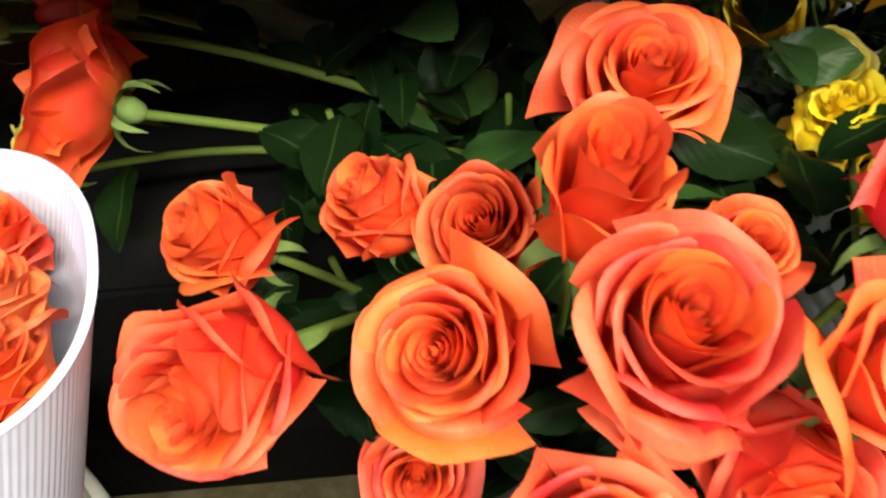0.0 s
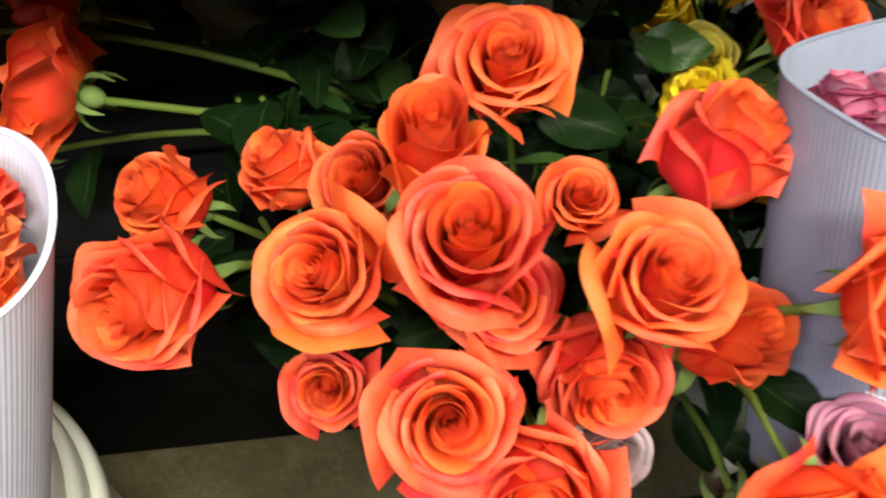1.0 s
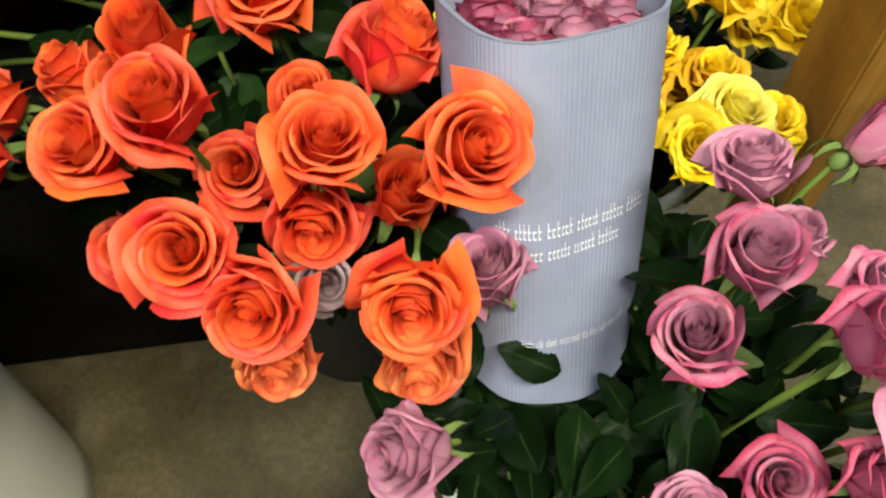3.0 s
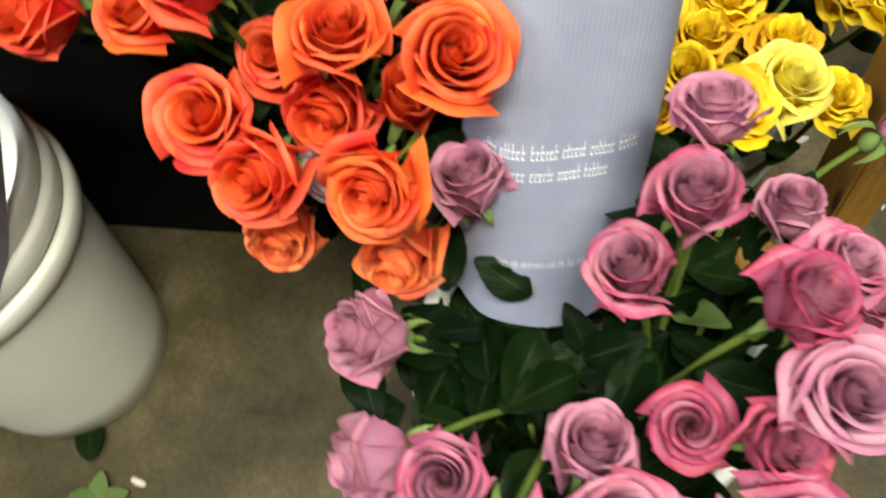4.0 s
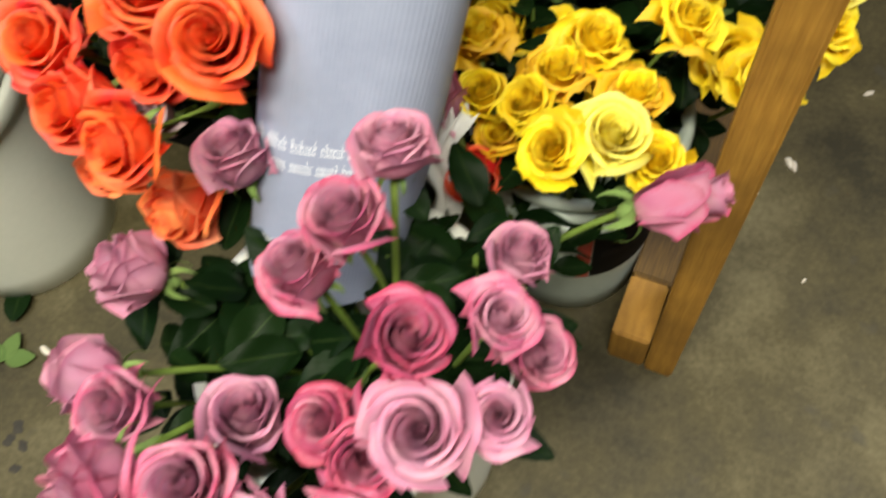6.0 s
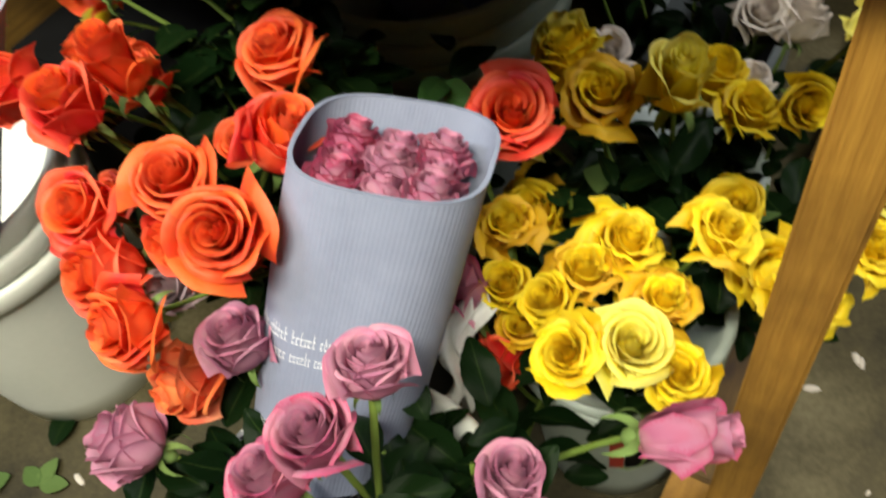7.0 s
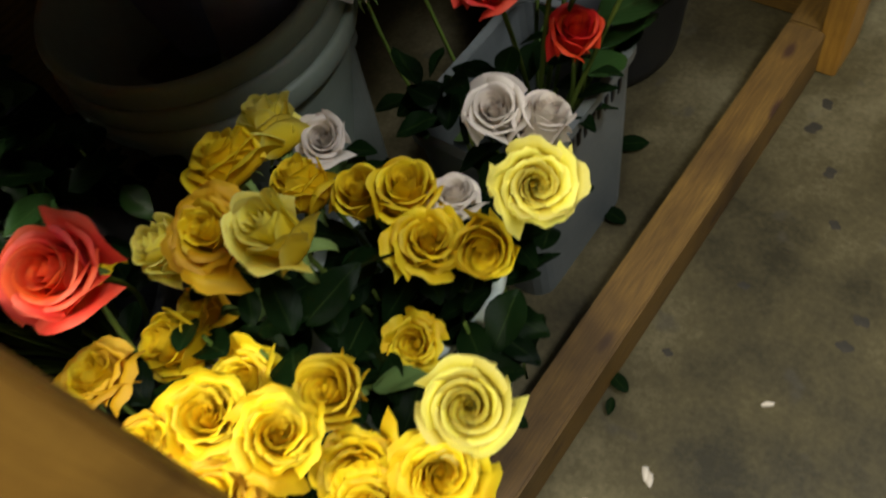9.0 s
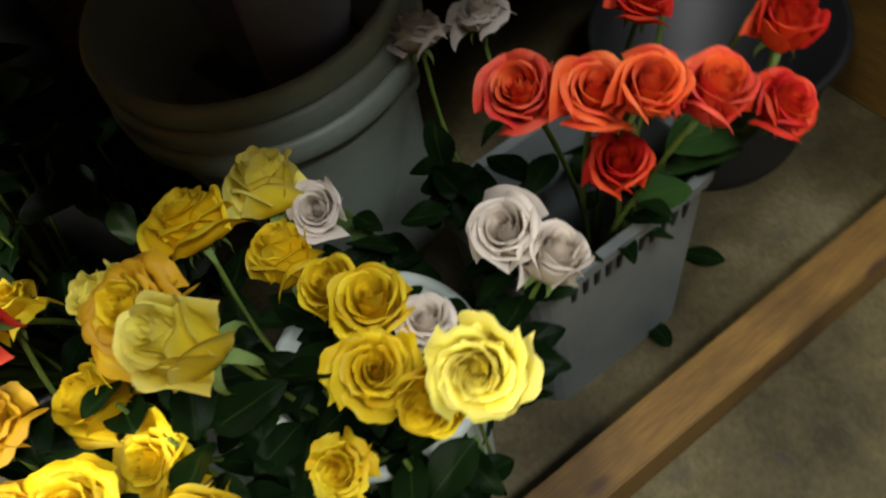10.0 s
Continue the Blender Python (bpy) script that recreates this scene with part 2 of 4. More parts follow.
TIMBER_DARK = timber("dirty_timber", (0.075, 0.036, 0.006), (0.26, 0.148, 0.026))

# ---- mesh helpers ----


def mesh_of(name, verts, faces, mat, uvs=None, smooth=True):
    me = bpy.data.meshes.new(name)
    me.from_pydata([tuple(v) for v in verts], [], faces)
    me.materials.append(mat)
    if smooth:
        me.polygons.foreach_set("use_smooth", [True] * len(me.polygons))
    if uvs is not None:
        layer = me.uv_layers.new(name="UVMap")
        ids = np.empty(len(me.loops), dtype=np.int32)
        me.loops.foreach_get("vertex_index", ids)
        layer.data.foreach_set("uv", np.asarray(uvs, dtype=np.float32)[ids].ravel())
    me.update()
    return me


def child(name, me, parent, m=None, label=""):
    ob = new(name, me)
    ob.parent = parent
    if m is not None:
        ob.matrix_basis = m
    return tagged(ob, label) if label else ob


def thing(name, m, label, category, group="", kind=""):
    ob = new(name)
    ob.empty_display_size = 0.02
    ob.matrix_basis = m
    return tagged(ob, label, category, group, kind)


def grid_faces(rows, cols, closed=False, start=0):
    out = []
    for i in range(rows - 1):
        for j in range(cols if closed else cols - 1):
            k = (j + 1) % cols
            out.append((start + i * cols + j, start + i * cols + k, start + (i + 1) * cols + k, start + (i + 1) * cols + j))
    return out


def lathe(name, profile, mat, segments=56, wobble=0.0):
    """A turned body from (radius, height) pairs; the profile may come back inside to give a wall."""
    a = np.linspace(0, 2 * np.pi, segments, endpoint=False)
    verts = [(r * (1 + wobble * math.sin(2 * t)) * math.cos(t), r * math.sin(t), z) for r, z in profile for t in a]
    return mesh_of(name, verts, grid_faces(len(profile), segments, True), mat)


def board(name, length, width, thick, mat, bevel=0.003):
    bm = bmesh.new()
    bmesh.ops.create_cube(bm, size=1, matrix=Matrix.Diagonal((length, width, thick, 1)))
    bmesh.ops.bevel(bm, geom=bm.edges[:], offset=bevel, segments=2, affect="EDGES")
    me = bpy.data.meshes.new(name)
    bm.to_mesh(me)
    bm.free()
    me.materials.append(mat)
    return me


def tube(name, points, radii, mat, sides=7):
    pts = [Vector(p) for p in points]
    verts, uvs = [], []
    for i, p in enumerate(pts):
        d = (pts[min(i + 1, len(pts) - 1)] - pts[max(i - 1, 0)]).normalized()
        q = d.to_track_quat("Z", "Y")
        for j in range(sides):
            a = 2 * math.pi * j / sides
            verts.append(p + q @ Vector((math.cos(a), math.sin(a), 0)) * radii[i])
            uvs.append((0.3, i / len(pts)))
    faces = grid_faces(len(pts), sides, True)
    faces += [tuple(range(sides))[::-1], tuple(range((len(pts) - 1) * sides, len(pts) * sides))]
    return mesh_of(name, verts, faces, mat, uvs)


# ---- roses ----
NU, NV = 13, 12
# kind: petals, share of them in the tight heart, reach of the cup, height, flare of the rims, how far they roll down, lax guard petals
KINDS = {
    "open": (35, 0.34, 0.335, 0.58, 0.115, 0.13, 2),
    "half": (32, 0.36, 0.285, 0.66, 0.085, 0.11, 1),
    "bud": (18, 0.40, 0.170, 0.70, 0.050, 0.05, 1),
    "full": (33, 0.30, 0.345, 0.50, 0.135, 0.14, 3),
}


def petal_shape(kind, i, rnd):
    """The places of one petal, for a bloom about 1 across; i counts outwards along the spiral."""
    n, heart, cup, high, flare, roll, lax = KINDS[kind]
    s = i / (n - 1)
    out = max(0.0, (s - heart) / (1 - heart))
    core = max(0.0, 1 - s / heart)
    guard = i >= n - lax
    frill = 0.030 if kind == "full" else 0.014
    phi = i * 2.39996 + rnd.uniform(-0.3, 0.3) * (0.4 + out)
    r = 0.024 + cup * (0.82 * s + 0.18 * s * s) * rnd.uniform(0.95, 1.05)
    h = high * (0.99 + 0.03 * min(1.0, s / heart) - 0.22 * out ** 1.5) + rnd.uniform(-0.03, 0.03)
    lip = flare * out ** 0.8 * rnd.uniform(0.45, 1.3) + 0.030 * min(1.0, 4 * s)
    drop = roll * out ** 0.9 * rnd.uniform(0.3, 1.35)
    if guard:
        r, lip, h = r * 1.02, flare * rnd.uniform(1.0, 1.7), h * rnd.uniform(0.75, 0.98)
        drop = roll * rnd.uniform(0.0, 1.4)
    half = math.radians(50 + 26 * (1 - out) + 42 * core)
    blunt, cut = 3.4 - 1.7 * out, 0.26 + 0.16 * out * rnd.uniform(0.6, 1.3)
    side = out * rnd.uniform(0.2, 1.0)
    spiral = 0.07 + 0.20 * (1 - s)
    lean, ph = rnd.uniform(-0.16, 0.16) * out, rnd.uniform(0, 6.28)
    p0, p1 = (0.014 + 0.03 * s, 0.0), (r * 1.30 + 0.01, 0.01 + 0.05 * (1 - s))
    p2, p3 = (r * (0.95 - 0.05 * core), h * 0.90), (r * (1.0 - 0.05 * core) + 0.30 * lip, h)
    verts, uvs = [], []
    for a in np.linspace(-1, 1, NU):
        reach = 1 - cut * abs(a) ** blunt
        edge = max(0.0, (abs(a) - 0.4) / 0.6)
        for k in range(NV):
            v = k / (NV - 1)
            t = v * reach
            b = ((1 - t) ** 3, 3 * t * (1 - t) ** 2, 3 * t * t * (1 - t), t ** 3)
            x = b[0] * p0[0] + b[1] * p1[0] + b[2] * p2[0] + b[3] * p3[0]
            z = b[0] * p0[1] + b[1] * p1[1] + b[2] * p2[1] + b[3] * p3[1]
            curl = max(0.0, (v - 0.66) / 0.34)
            x += 0.70 * lip * curl ** 1.3
            z -= drop * curl * curl
            x += side * 0.10 * edge * edge * v
            z -= side * 0.10 * edge * edge * v * v
            z += lean * a * v * v * r
            x += 0.008 * out * math.sin(7.0 * a + 2 * ph + 4 * v) * v
            x = max(0.005, x * (1 + spiral * a * (0.35 + 0.65 * v)) + frill * v ** 3 * math.sin(4.2 * a + ph) * (0.25 + out))
            z += frill * 0.8 * v * v * math.cos(5.0 * a + ph)
            if kind == "full":
                x += 0.016 * v ** 3 * math.sin(11.0 * a + 3 * ph) * (0.3 + out)
                z += 0.020 * v ** 3 * math.cos(9.0 * a + 2 * ph)
            w = half * (0.62 + 0.38 * min(1.0, v * 1.7)) * a
            verts.append((x * math.cos(phi + w), x * math.sin(phi + w), z))
            uvs.append(((a + 1) / 2, v))
    return verts, uvs


BLOOMS = {}
HEARTS = {"crimson": "pink", "pink": "mauve", "coral": "orange", "amber": "yellow"}


def bloom(kind, seed, colour):
    """The shared meshes of a bloom, petal by petal."""
    key = (kind, seed, colour)
    if key not in BLOOMS:
        rnd = random.Random(seed * 31 + len(kind))
        shapes = [petal_shape(kind, i, rnd) for i in range(KINDS[kind][0])]
        inner = PETALS[HEARTS.get(colour, colour)]
        BLOOMS[key] = [mesh_of("petal", verts, grid_faces(NU, NV), inner if i < 0.55 * len(shapes) else PETALS[colour], uvs) for i, (verts, uvs) in enumerate(shapes)]
    return BLOOMS[key]


def calyx_mesh():
    """The green cup under a bloom, with five narrow sepals bent back."""
    prof = [(0.03, -0.16), (0.065, -0.13), (0.085, -0.07), (0.075, -0.01), (0.05, 0.03)]
    seg = 10
    verts = [(r * math.cos(6.2832 * j / seg), r * math.sin(6.2832 * j / seg), z) for r, z in prof for j in range(seg)]
    faces = grid_faces(len(prof), seg, True)
    for k in range(5):
        a0, start = 1.2566 * k, len(verts)
        for i in range(6):
            v = i / 5
            th = math.radians(75 + 75 * v)
            r, z = 0.06 + 0.30 * v * math.sin(th), -0.01 + 0.28 * v * math.cos(th)
            w = 0.055 * (1 - v) ** 0.7 + 0.003
            for d in (-1, 0, 1):
                verts.append((r * math.cos(a0) - d * w * math.sin(a0), r * math.sin(a0) + d * w * math.cos(a0), z + 0.015 * abs(d)))
        faces += grid_faces(6, 3, False, start)
    return mesh_of("calyx", verts, faces, SEPAL, [(0.3, 0.5)] * len(verts))


CALYX = calyx_mesh()


def leaflet_mesh(seed, mat):
    """An oval rose leaflet 1 long with toothed edges, folded along its rib and drooping."""
    rnd = random.Random(seed)
    rows, cols = 15, 7
    fold, droop, twist, fat = rnd.uniform(0.1, 0.32), rnd.uniform(0.1, 0.55), rnd.uniform(-0.4, 0.4), rnd.uniform(0.27, 0.34)
    verts, uvs = [], []
    for i in range(rows):
        v = i / (rows - 1)
        w = fat * math.sin(math.pi * min(1, v * 0.97 + 0.015)) ** 0.75 * (1.12 - 0.35 * v)
        w += 0.006 * (1 if i % 2 else -1) * (0.15 < v < 0.95)
        for j in range(cols):
            a = 2 * j / (cols - 1) - 1
            x = w * a
            z = fold * abs(x) - droop * v * v * 0.5 + twist * x * v + 0.02 * math.sin(9 * v + 3 * a)
            verts.append((x, v, z))
            uvs.append((0.5 + a / 2, v))
    return mesh_of("leaf", verts, grid_faces(rows, cols), mat, uvs)


LEAVES = [leaflet_mesh(k, LEAF_SHADED) for k in range(7)]
LEAVES_MID = [leaflet_mesh(40 + k, LEAF_MID) for k in range(4)]
LEAVES_PALE = [leaflet_mesh(20 + k, LEAF_PALE) for k in range(3)]
NAMES = {
    "orange": "orange", "coral": "coral-red", "peach": "peach-orange", "red": "deep red", "mauve": "dusty mauve", "pink": "lavender-pink",
    "crimson": "crimson-edged pink", "yellow": "bright yellow", "lemon": "pale lemon-yellow", "amber": "amber-yellow", "cream": "creamy white", "ash": "faded greyish lilac",
}
STATES = {"open": "wide open rose", "half": "half-open rose", "bud": "tight rosebud", "full": "ruffled full-blown rose"}
rose_rnd = random.Random(5)


def upright(d, spin):
    return Vector(d).to_track_quat("Z", "Y").to_matrix().to_4x4() @ Matrix.Rotation(spin, 4, "Z")


# where single blooms nod away from the run of their stems
NODS = {
    (-0.084, 0.121): (-0.45, -0.55, 0.6), (0.199, -0.014): (0.15, -0.85, 0.5), (0.091, 0.023): (-0.1, -0.9, 0.4), (0.199, -0.004): (0.1, -0.95, 0.3),
    (0.094, 0.031): (0.05, -0.75, 0.65), (0.207, 0.175): (0.55, 0.1, 0.8), (-0.025, 0.209): (-0.3, 0.0, 1.0), (0.136, 0.091): (0.15, -0.8, 0.5),
    (0.181, -0.065): (-0.55, -0.3, 0.75), (0.200, -0.153): (-0.7, -0.45, 0.3), (0.357, -0.047): (-0.1, 0.1, 1.0), (0.387, -0.021): (0.0, 0.15, 1.0),
    (0.397, 0.029): (0.15, 0.3, 1.0), (0.448, -0.070): (0.3, 0.25, 1.0), (0.297, -0.214): (-0.35, -0.65, 0.65), (0.249, 0.031): (-0.1, 0.1, 1.0),
    (0.470, 0.046): (0.25, 0.2, 1.0), (0.343, -0.135): (0.05, 0.1, 1.0), (0.442, -0.136): (0.2, -0.1, 1.0),
    (0.301, 0.590): (0.3, -0.4, 0.8), (0.442, 0.700): (0.25, -0.4, 0.85), (0.581, 0.581): (0.4, -0.35, 0.8), (0.532, 0.559): (0.25, -0.6, 0.6),
}
FULLNESS = {"orange roses in the shop bunch": 1.05, "yellow roses in the labelled pail": 1.12, "yellow and cream roses at the bench end": 1.13}


def rose(place, size, foot, where, group, colour="orange", kind="open", facing=None, leaves=5, leaf_size=0.05, first=0.12, last=0.6, bow=0.03, spin=None):
    """A cut rose: bloom at place, stem down to foot, leaves along the stem."""
    rnd = rose_rnd
    p, f = Vector(place), Vector(foot)
    facing = facing or NODS.get((round(place[0], 3), round(place[1], 3)))
    d = Vector(facing).normalized() if facing else (p - f).normalized()
    tilt = 0.05 if leaves == 0 else 0.22
    d = (d + Vector((rnd.uniform(-tilt, tilt), rnd.uniform(-tilt, tilt), 0))).normalized()
    spread = {"open": 0.96, "half": 0.78, "bud": 0.48, "full": 0.98}[kind]
    size *= FULLNESS.get(group, 1.01)
    scale = size / spread
    m = Matrix.Translation(p - d * 0.36 * scale) @ upright(d, rnd.uniform(0, 6.28) if spin is None else spin) @ Matrix.Scale(scale, 4)
    ob = thing("rose", m, f"{NAMES[colour]} {STATES[kind]}, leafy stem, {where}", "rose", group)
    for me in bloom(kind, rnd.randrange(6), colour):
        child("petal", me, ob)
    child("calyx", CALYX, ob)
    back = m.inverted()
    start = p - d * 0.5 * scale
    reach = (start - f).length
    ctrl = start - d * 0.45 * reach + Vector((rnd.uniform(-bow, bow), rnd.uniform(-bow, bow), 0))
    path = [start * (1 - t) ** 2 + ctrl * 2 * t * (1 - t) + f * t * t for t in [k / 9 for k in range(10)]]
    child("stem", tube("stem", [back @ q for q in path], [(0.0026 + 0.0006 * k / 9) / scale for k in range(10)], STEM), ob)
    for k in range(leaves):
        t = first + (last - first) * (k + rnd.random() * 0.7) / max(1, leaves)
        q = start * (1 - t) ** 2 + ctrl * 2 * t * (1 - t) + f * t * t
        a = rnd.uniform(0, 6.28)
        way = Vector((math.cos(a), math.sin(a), rnd.uniform(-0.25, 0.55))).normalized()
        turn = way.to_track_quat("Y", "Z").to_matrix().to_4x4() @ Matrix.Rotation(rnd.uniform(-0.5, 0.5), 4, "Y")
        ls = leaf_size * rnd.uniform(0.75, 1.25)
        lm = Matrix.Translation(q + way * 0.006) @ turn @ Matrix.Diagonal((ls, ls, ls, 1))
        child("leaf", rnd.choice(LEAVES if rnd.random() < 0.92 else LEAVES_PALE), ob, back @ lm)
    return ob


# ---- the room ----


def setting(name, me, m=None, label="", category=""):
    ob = new(name, me)
    if m is not None:
        ob.matrix_basis = m
    return tagged(ob, label, category, kind="structure")


setting("floor", board("floor", 9, 9, 0.1, CONCRETE, 0.001), pose(0, 0, -0.05), "worn brownish concrete floor with stains and drips", "floor")
# Ceiling and walls are unseen; they close the room and limit bounced light.
setting("ceiling", board("ceiling", 9, 9, 0.1, WALL, 0.001), pose(0, 0, 2.75), "plain unseen ceiling closing the workroom", "ceiling")
for name, x, y, turn in (("wall_north", 0, 2.3, 0), ("wall_south", 0, -4.4, 0), ("wall_east", 4.4, 0, 90), ("wall_west", -4.4, 0, 90)):
    setting(name, board(name, 8.9, 0.1, 2.7, WALL, 0.001), pose(x, y, 1.35, 0, 0, turn), "plain unseen wall closing the workroom", "wall")


def blot(x, y, r, seed):
    rnd = random.Random(seed)
    n = 40
    p, q = rnd.uniform(0, 6), rnd.uniform(0, 6)
    ring = [r * (0.8 + 0.15 * math.sin(0.314 * k + p) + 0.1 * math.sin(0.628 * k + q)) for k in range(n)]
    verts = [(0, 0, 0.0012)] + [(ring[k] * math.cos(6.2832 * k / n), ring[k] * math.sin(6.2832 * k / n), 0.0006) for k in range(n)]
    ob = setting("floor_stain", mesh_of("floor_stain", verts, [(0, 1 + k, 1 + (k + 1) % n) for k in range(n)], STAIN), pose(x, y, 0), "small dark stain on the concrete floor", "stain")
    return ob


for k, (x, y, r) in enumerate([(-0.224, -0.237, 0.011), (-0.19, -0.267, 0.009), (0.631, 1.201, 0.014), (0.82, 0.924, 0.012), (0.817, 0.878, 0.012), (0.63, 1.255, 0.012), (0.687, 1.133, 0.012), (0.628, 0.75, 0.008), (0.667, 0.896, 0.009), (0.73, 1.05, 0.010), (-0.223, -0.216, 0.012), (-0.199, -0.236, 0.010), (-0.31, -0.3, 0.008), (0.56, -0.02, 0.006)]):
    blot(x, y, r, k)

# ---- the timber bench ----
bench = thing("work_bench", pose(0.1, 0.8, 0), "rough sawn timber bench with open shelf space underneath", "work bench")


def lumber(name, x0, x1, y0, y1, z0, z1, mat, label=""):
    """A bevelled board filling the given box, with its grain along the longest side."""
    size = (x1 - x0, y1 - y0, z1 - z0)
    axis = size.index(max(size))
    me = board(name, size[axis], size[(axis + 1) % 3], size[(axis + 2) % 3], mat)
    turn = (Matrix.Identity(4), Matrix(((0, 0, 1, 0), (1, 0, 0, 0), (0, 1, 0, 0), (0, 0, 0, 1))), Matrix(((0, 1, 0, 0), (0, 0, 1, 0), (1, 0, 0, 0), (0, 0, 0, 1))))[axis]
    return child(name, me, bench, Matrix.Translation(((x0 + x1) / 2 - 0.1, (y0 + y1) / 2 - 0.8, (z0 + z1) / 2)) @ turn, label)


lumber("front_leg", 0.580, 0.618, 0.195, 0.284, 0.0, 1.04, TIMBER)
lumber("front_rail", -1.4, 0.618, 0.152, 0.193, 0.95, 1.04, TIMBER_NEW, "pale new softwood rail")
# Thin cap: end grain with the shade of the unlit side in its colour.
lumber("rail_end", 0.618, 0.6205, 0.1535, 0.1915, 0.9515, 1.0385, TIMBER_END_SHADED, "sawn rail end, orange-brown grain darkened for its shaded side")
for x, z in ((0.602, 1.009), (0.566, 0.973), (0.30, 1.005), (0.296, 0.975)):
    child("nail_head", lathe("nail_head", [(0.0005, 0.0), (0.0042, 0.0002), (0.0046, 0.0012), (0.0030, 0.0014), (0.0005, 0.0015)], RUST), bench, pose(x - 0.1, 0.152 - 0.8, z, 90, 0, 0), "rusty nail head")
# Floor rail in three pieces, widened between the legs to fit the camera's view.
lumber("foot_block", 0.527, 0.578, 0.197, 0.285, 0.0, 0.090, TIMBER)
lumber("floor_rail", 0.527, 0.587, 0.287, 1.307, 0.0, 0.090, TIMBER_DARK, "dirty worn timber rail lying on the floor")
lumber("rail_tail", 0.527, 0.576, 1.308, 1.412, 0.0, 0.090, TIMBER_DARK)
lumber("back_leg", 0.578, 0.616, 1.31, 1.40, 0.0, 1.04, TIMBER)
lumber("back_board", -0.49, 0.576, 1.414, 1.452, 0.0, 0.60, TIMBER_DARK)
lumber("front_leg", -1.4, -1.362, 0.195, 0.284, 0.0, 1.04, TIMBER)
lumber("back_leg", -1.4, -1.362, 1.31, 1.40, 0.0, 1.04, TIMBER)
# Unseen top, inferred from the shade below; its dark timber limits bounced light.
lumber("bench_top", -1.42, 0.60, 0.15, 1.455, 1.041, 1.06, TIMBER_DARK)
# Unseen panel, added to keep lamp light from reaching under the bench.
lumber("end_panel", -0.51, -0.491, 0.287, 1.452, 0.0, 1.04, TIMBER_DARK)


# ---- buckets and crates ----
def bucket(x, y, height, r0, r1, mat, label, ribs=2, group="", lean=(0, 0), z=0.0, handle=False, band=0.009):
    ob = thing("bucket", pose(x, y, z, lean[0], lean[1], 0), label, "bucket", group)
    t = 0.003
    body = [(0.001, 0.002), (r0 - 0.006, 0.0), (r0, 0.006)] + [(r0 + (r1 - r0) * k / 6, height * k / 6) for k in range(1, 7)]
    body += [(r1 - t, height), (r0 - t, 0.01), (0.001, 0.008)]
    child("body", lathe("body", body, mat), ob)
    for k in range(ribs):
        h = height - 0.004 - 0.030 * k
        r = r0 + (r1 - r0) * h / height
        child("rim" if k == 0 else "rib", lathe("rim", [(r - 0.002, h - band), (r + 0.006, h - band + 0.001), (r + 0.008, h - band + 0.004), (r + 0.010, h), (r + 0.007, h + 0.006), (r, h + 0.007), (r - 0.003, h + 0.004)], mat), ob)
    if handle:
        pts = [(r1 * 1.05 * math.cos(a), 0.05 * math.sin(a) - 0.01, height - 0.03 - 0.5 * r1 * math.sin(a)) for a in np.linspace(0, math.pi, 15)]
        child("handle", tube("handle", pts, [0.002] * 15, STEEL), ob, None, "thin wire handle")
    return ob


bucket(-0.409, 0.074, 0.372, 0.137, 0.164, PLASTIC, "white plastic bucket at the bottom of a nested stack", 1, "nested white buckets", (-1, 2), 0.0, band=0.027)
bucket(-0.409, 0.074, 0.372, 0.123, 0.160, PLASTIC, "white plastic bucket nested inside another white bucket", 1, "nested white buckets", (-1, 2), 0.037, band=0.027)
bucket(-0.409, 0.074, 0.372, 0.111, 0.156, PLASTIC, "white plastic bucket nested on top, holding a wrapped bunch", 1, "nested white buckets", (-1, 2), 0.072, band=0.027)
pink_bucket = bucket(0.336, -0.024, 0.440, 0.102, 0.136, PLASTIC, "milky white plastic bucket full of lavender-pink roses", 1)
label_pot = bucket(0.425, 0.335, 0.345, 0.098, 0.116, PLASTIC_OLD, "milky plastic pail with red-black label, holding yellow roses", 3)
# Assumed bucket; its black stands for the shadow under the orange roses.
bucket(0.10, 0.30, 0.36, 0.105, 0.13, PLASTIC_BLACK, "assumed bucket of orange roses, black for the shadow there", 1)
bucket(0.405, 0.552, 0.33, 0.082, 0.102, PLASTIC_OLD, "milky plastic bucket of yellow and cream roses", 1)
for k, name in enumerate(("greyish plastic bucket standing in a slotted bin", "greyish plastic bucket nested inside another", "greyish plastic bucket nested on top, holding sleeves")):
    bucket(-0.004, 0.682, 0.40, 0.094 - 0.007 * k, 0.186 - 0.003 * k, PLASTIC_MILKY_SHADED, name, 1, "nested greyish buckets", (0, 0), 0.012 + 0.034 * k, band=0.027)
bucket(0.22, 1.228, 0.20, 0.148, 0.170, PLASTIC_BLACK, "black plastic tub at the back of the bench", 1)


def arc_label(name, r0, r1, z0, z1, a0, a1, mat, parent):
    cols = 14
    verts = [(r * math.cos(a), r * math.sin(a), z) for r, z in ((r0, z0), (r1, z1)) for a in np.linspace(a0, a1, cols)]
    return child(name, mesh_of(name, verts, grid_faces(2, cols), mat), parent)


arc_label("label_strip", 0.1310, 0.1364, 0.36, 0.425, -0.66, -0.50, LABEL_RED, pink_bucket)
arc_label("label", 0.1066, 0.1135, 0.13, 0.26, -1.05, 0.35, CARD_BLACK, label_pot)
arc_label("label_edge", 0.1066, 0.1135, 0.13, 0.26, -1.22, -1.06, LABEL_RED, label_pot)
arc_label("print", 0.1112, 0.1124, 0.19, 0.21, -0.95, -0.35, PRINT_GREY, label_pot)


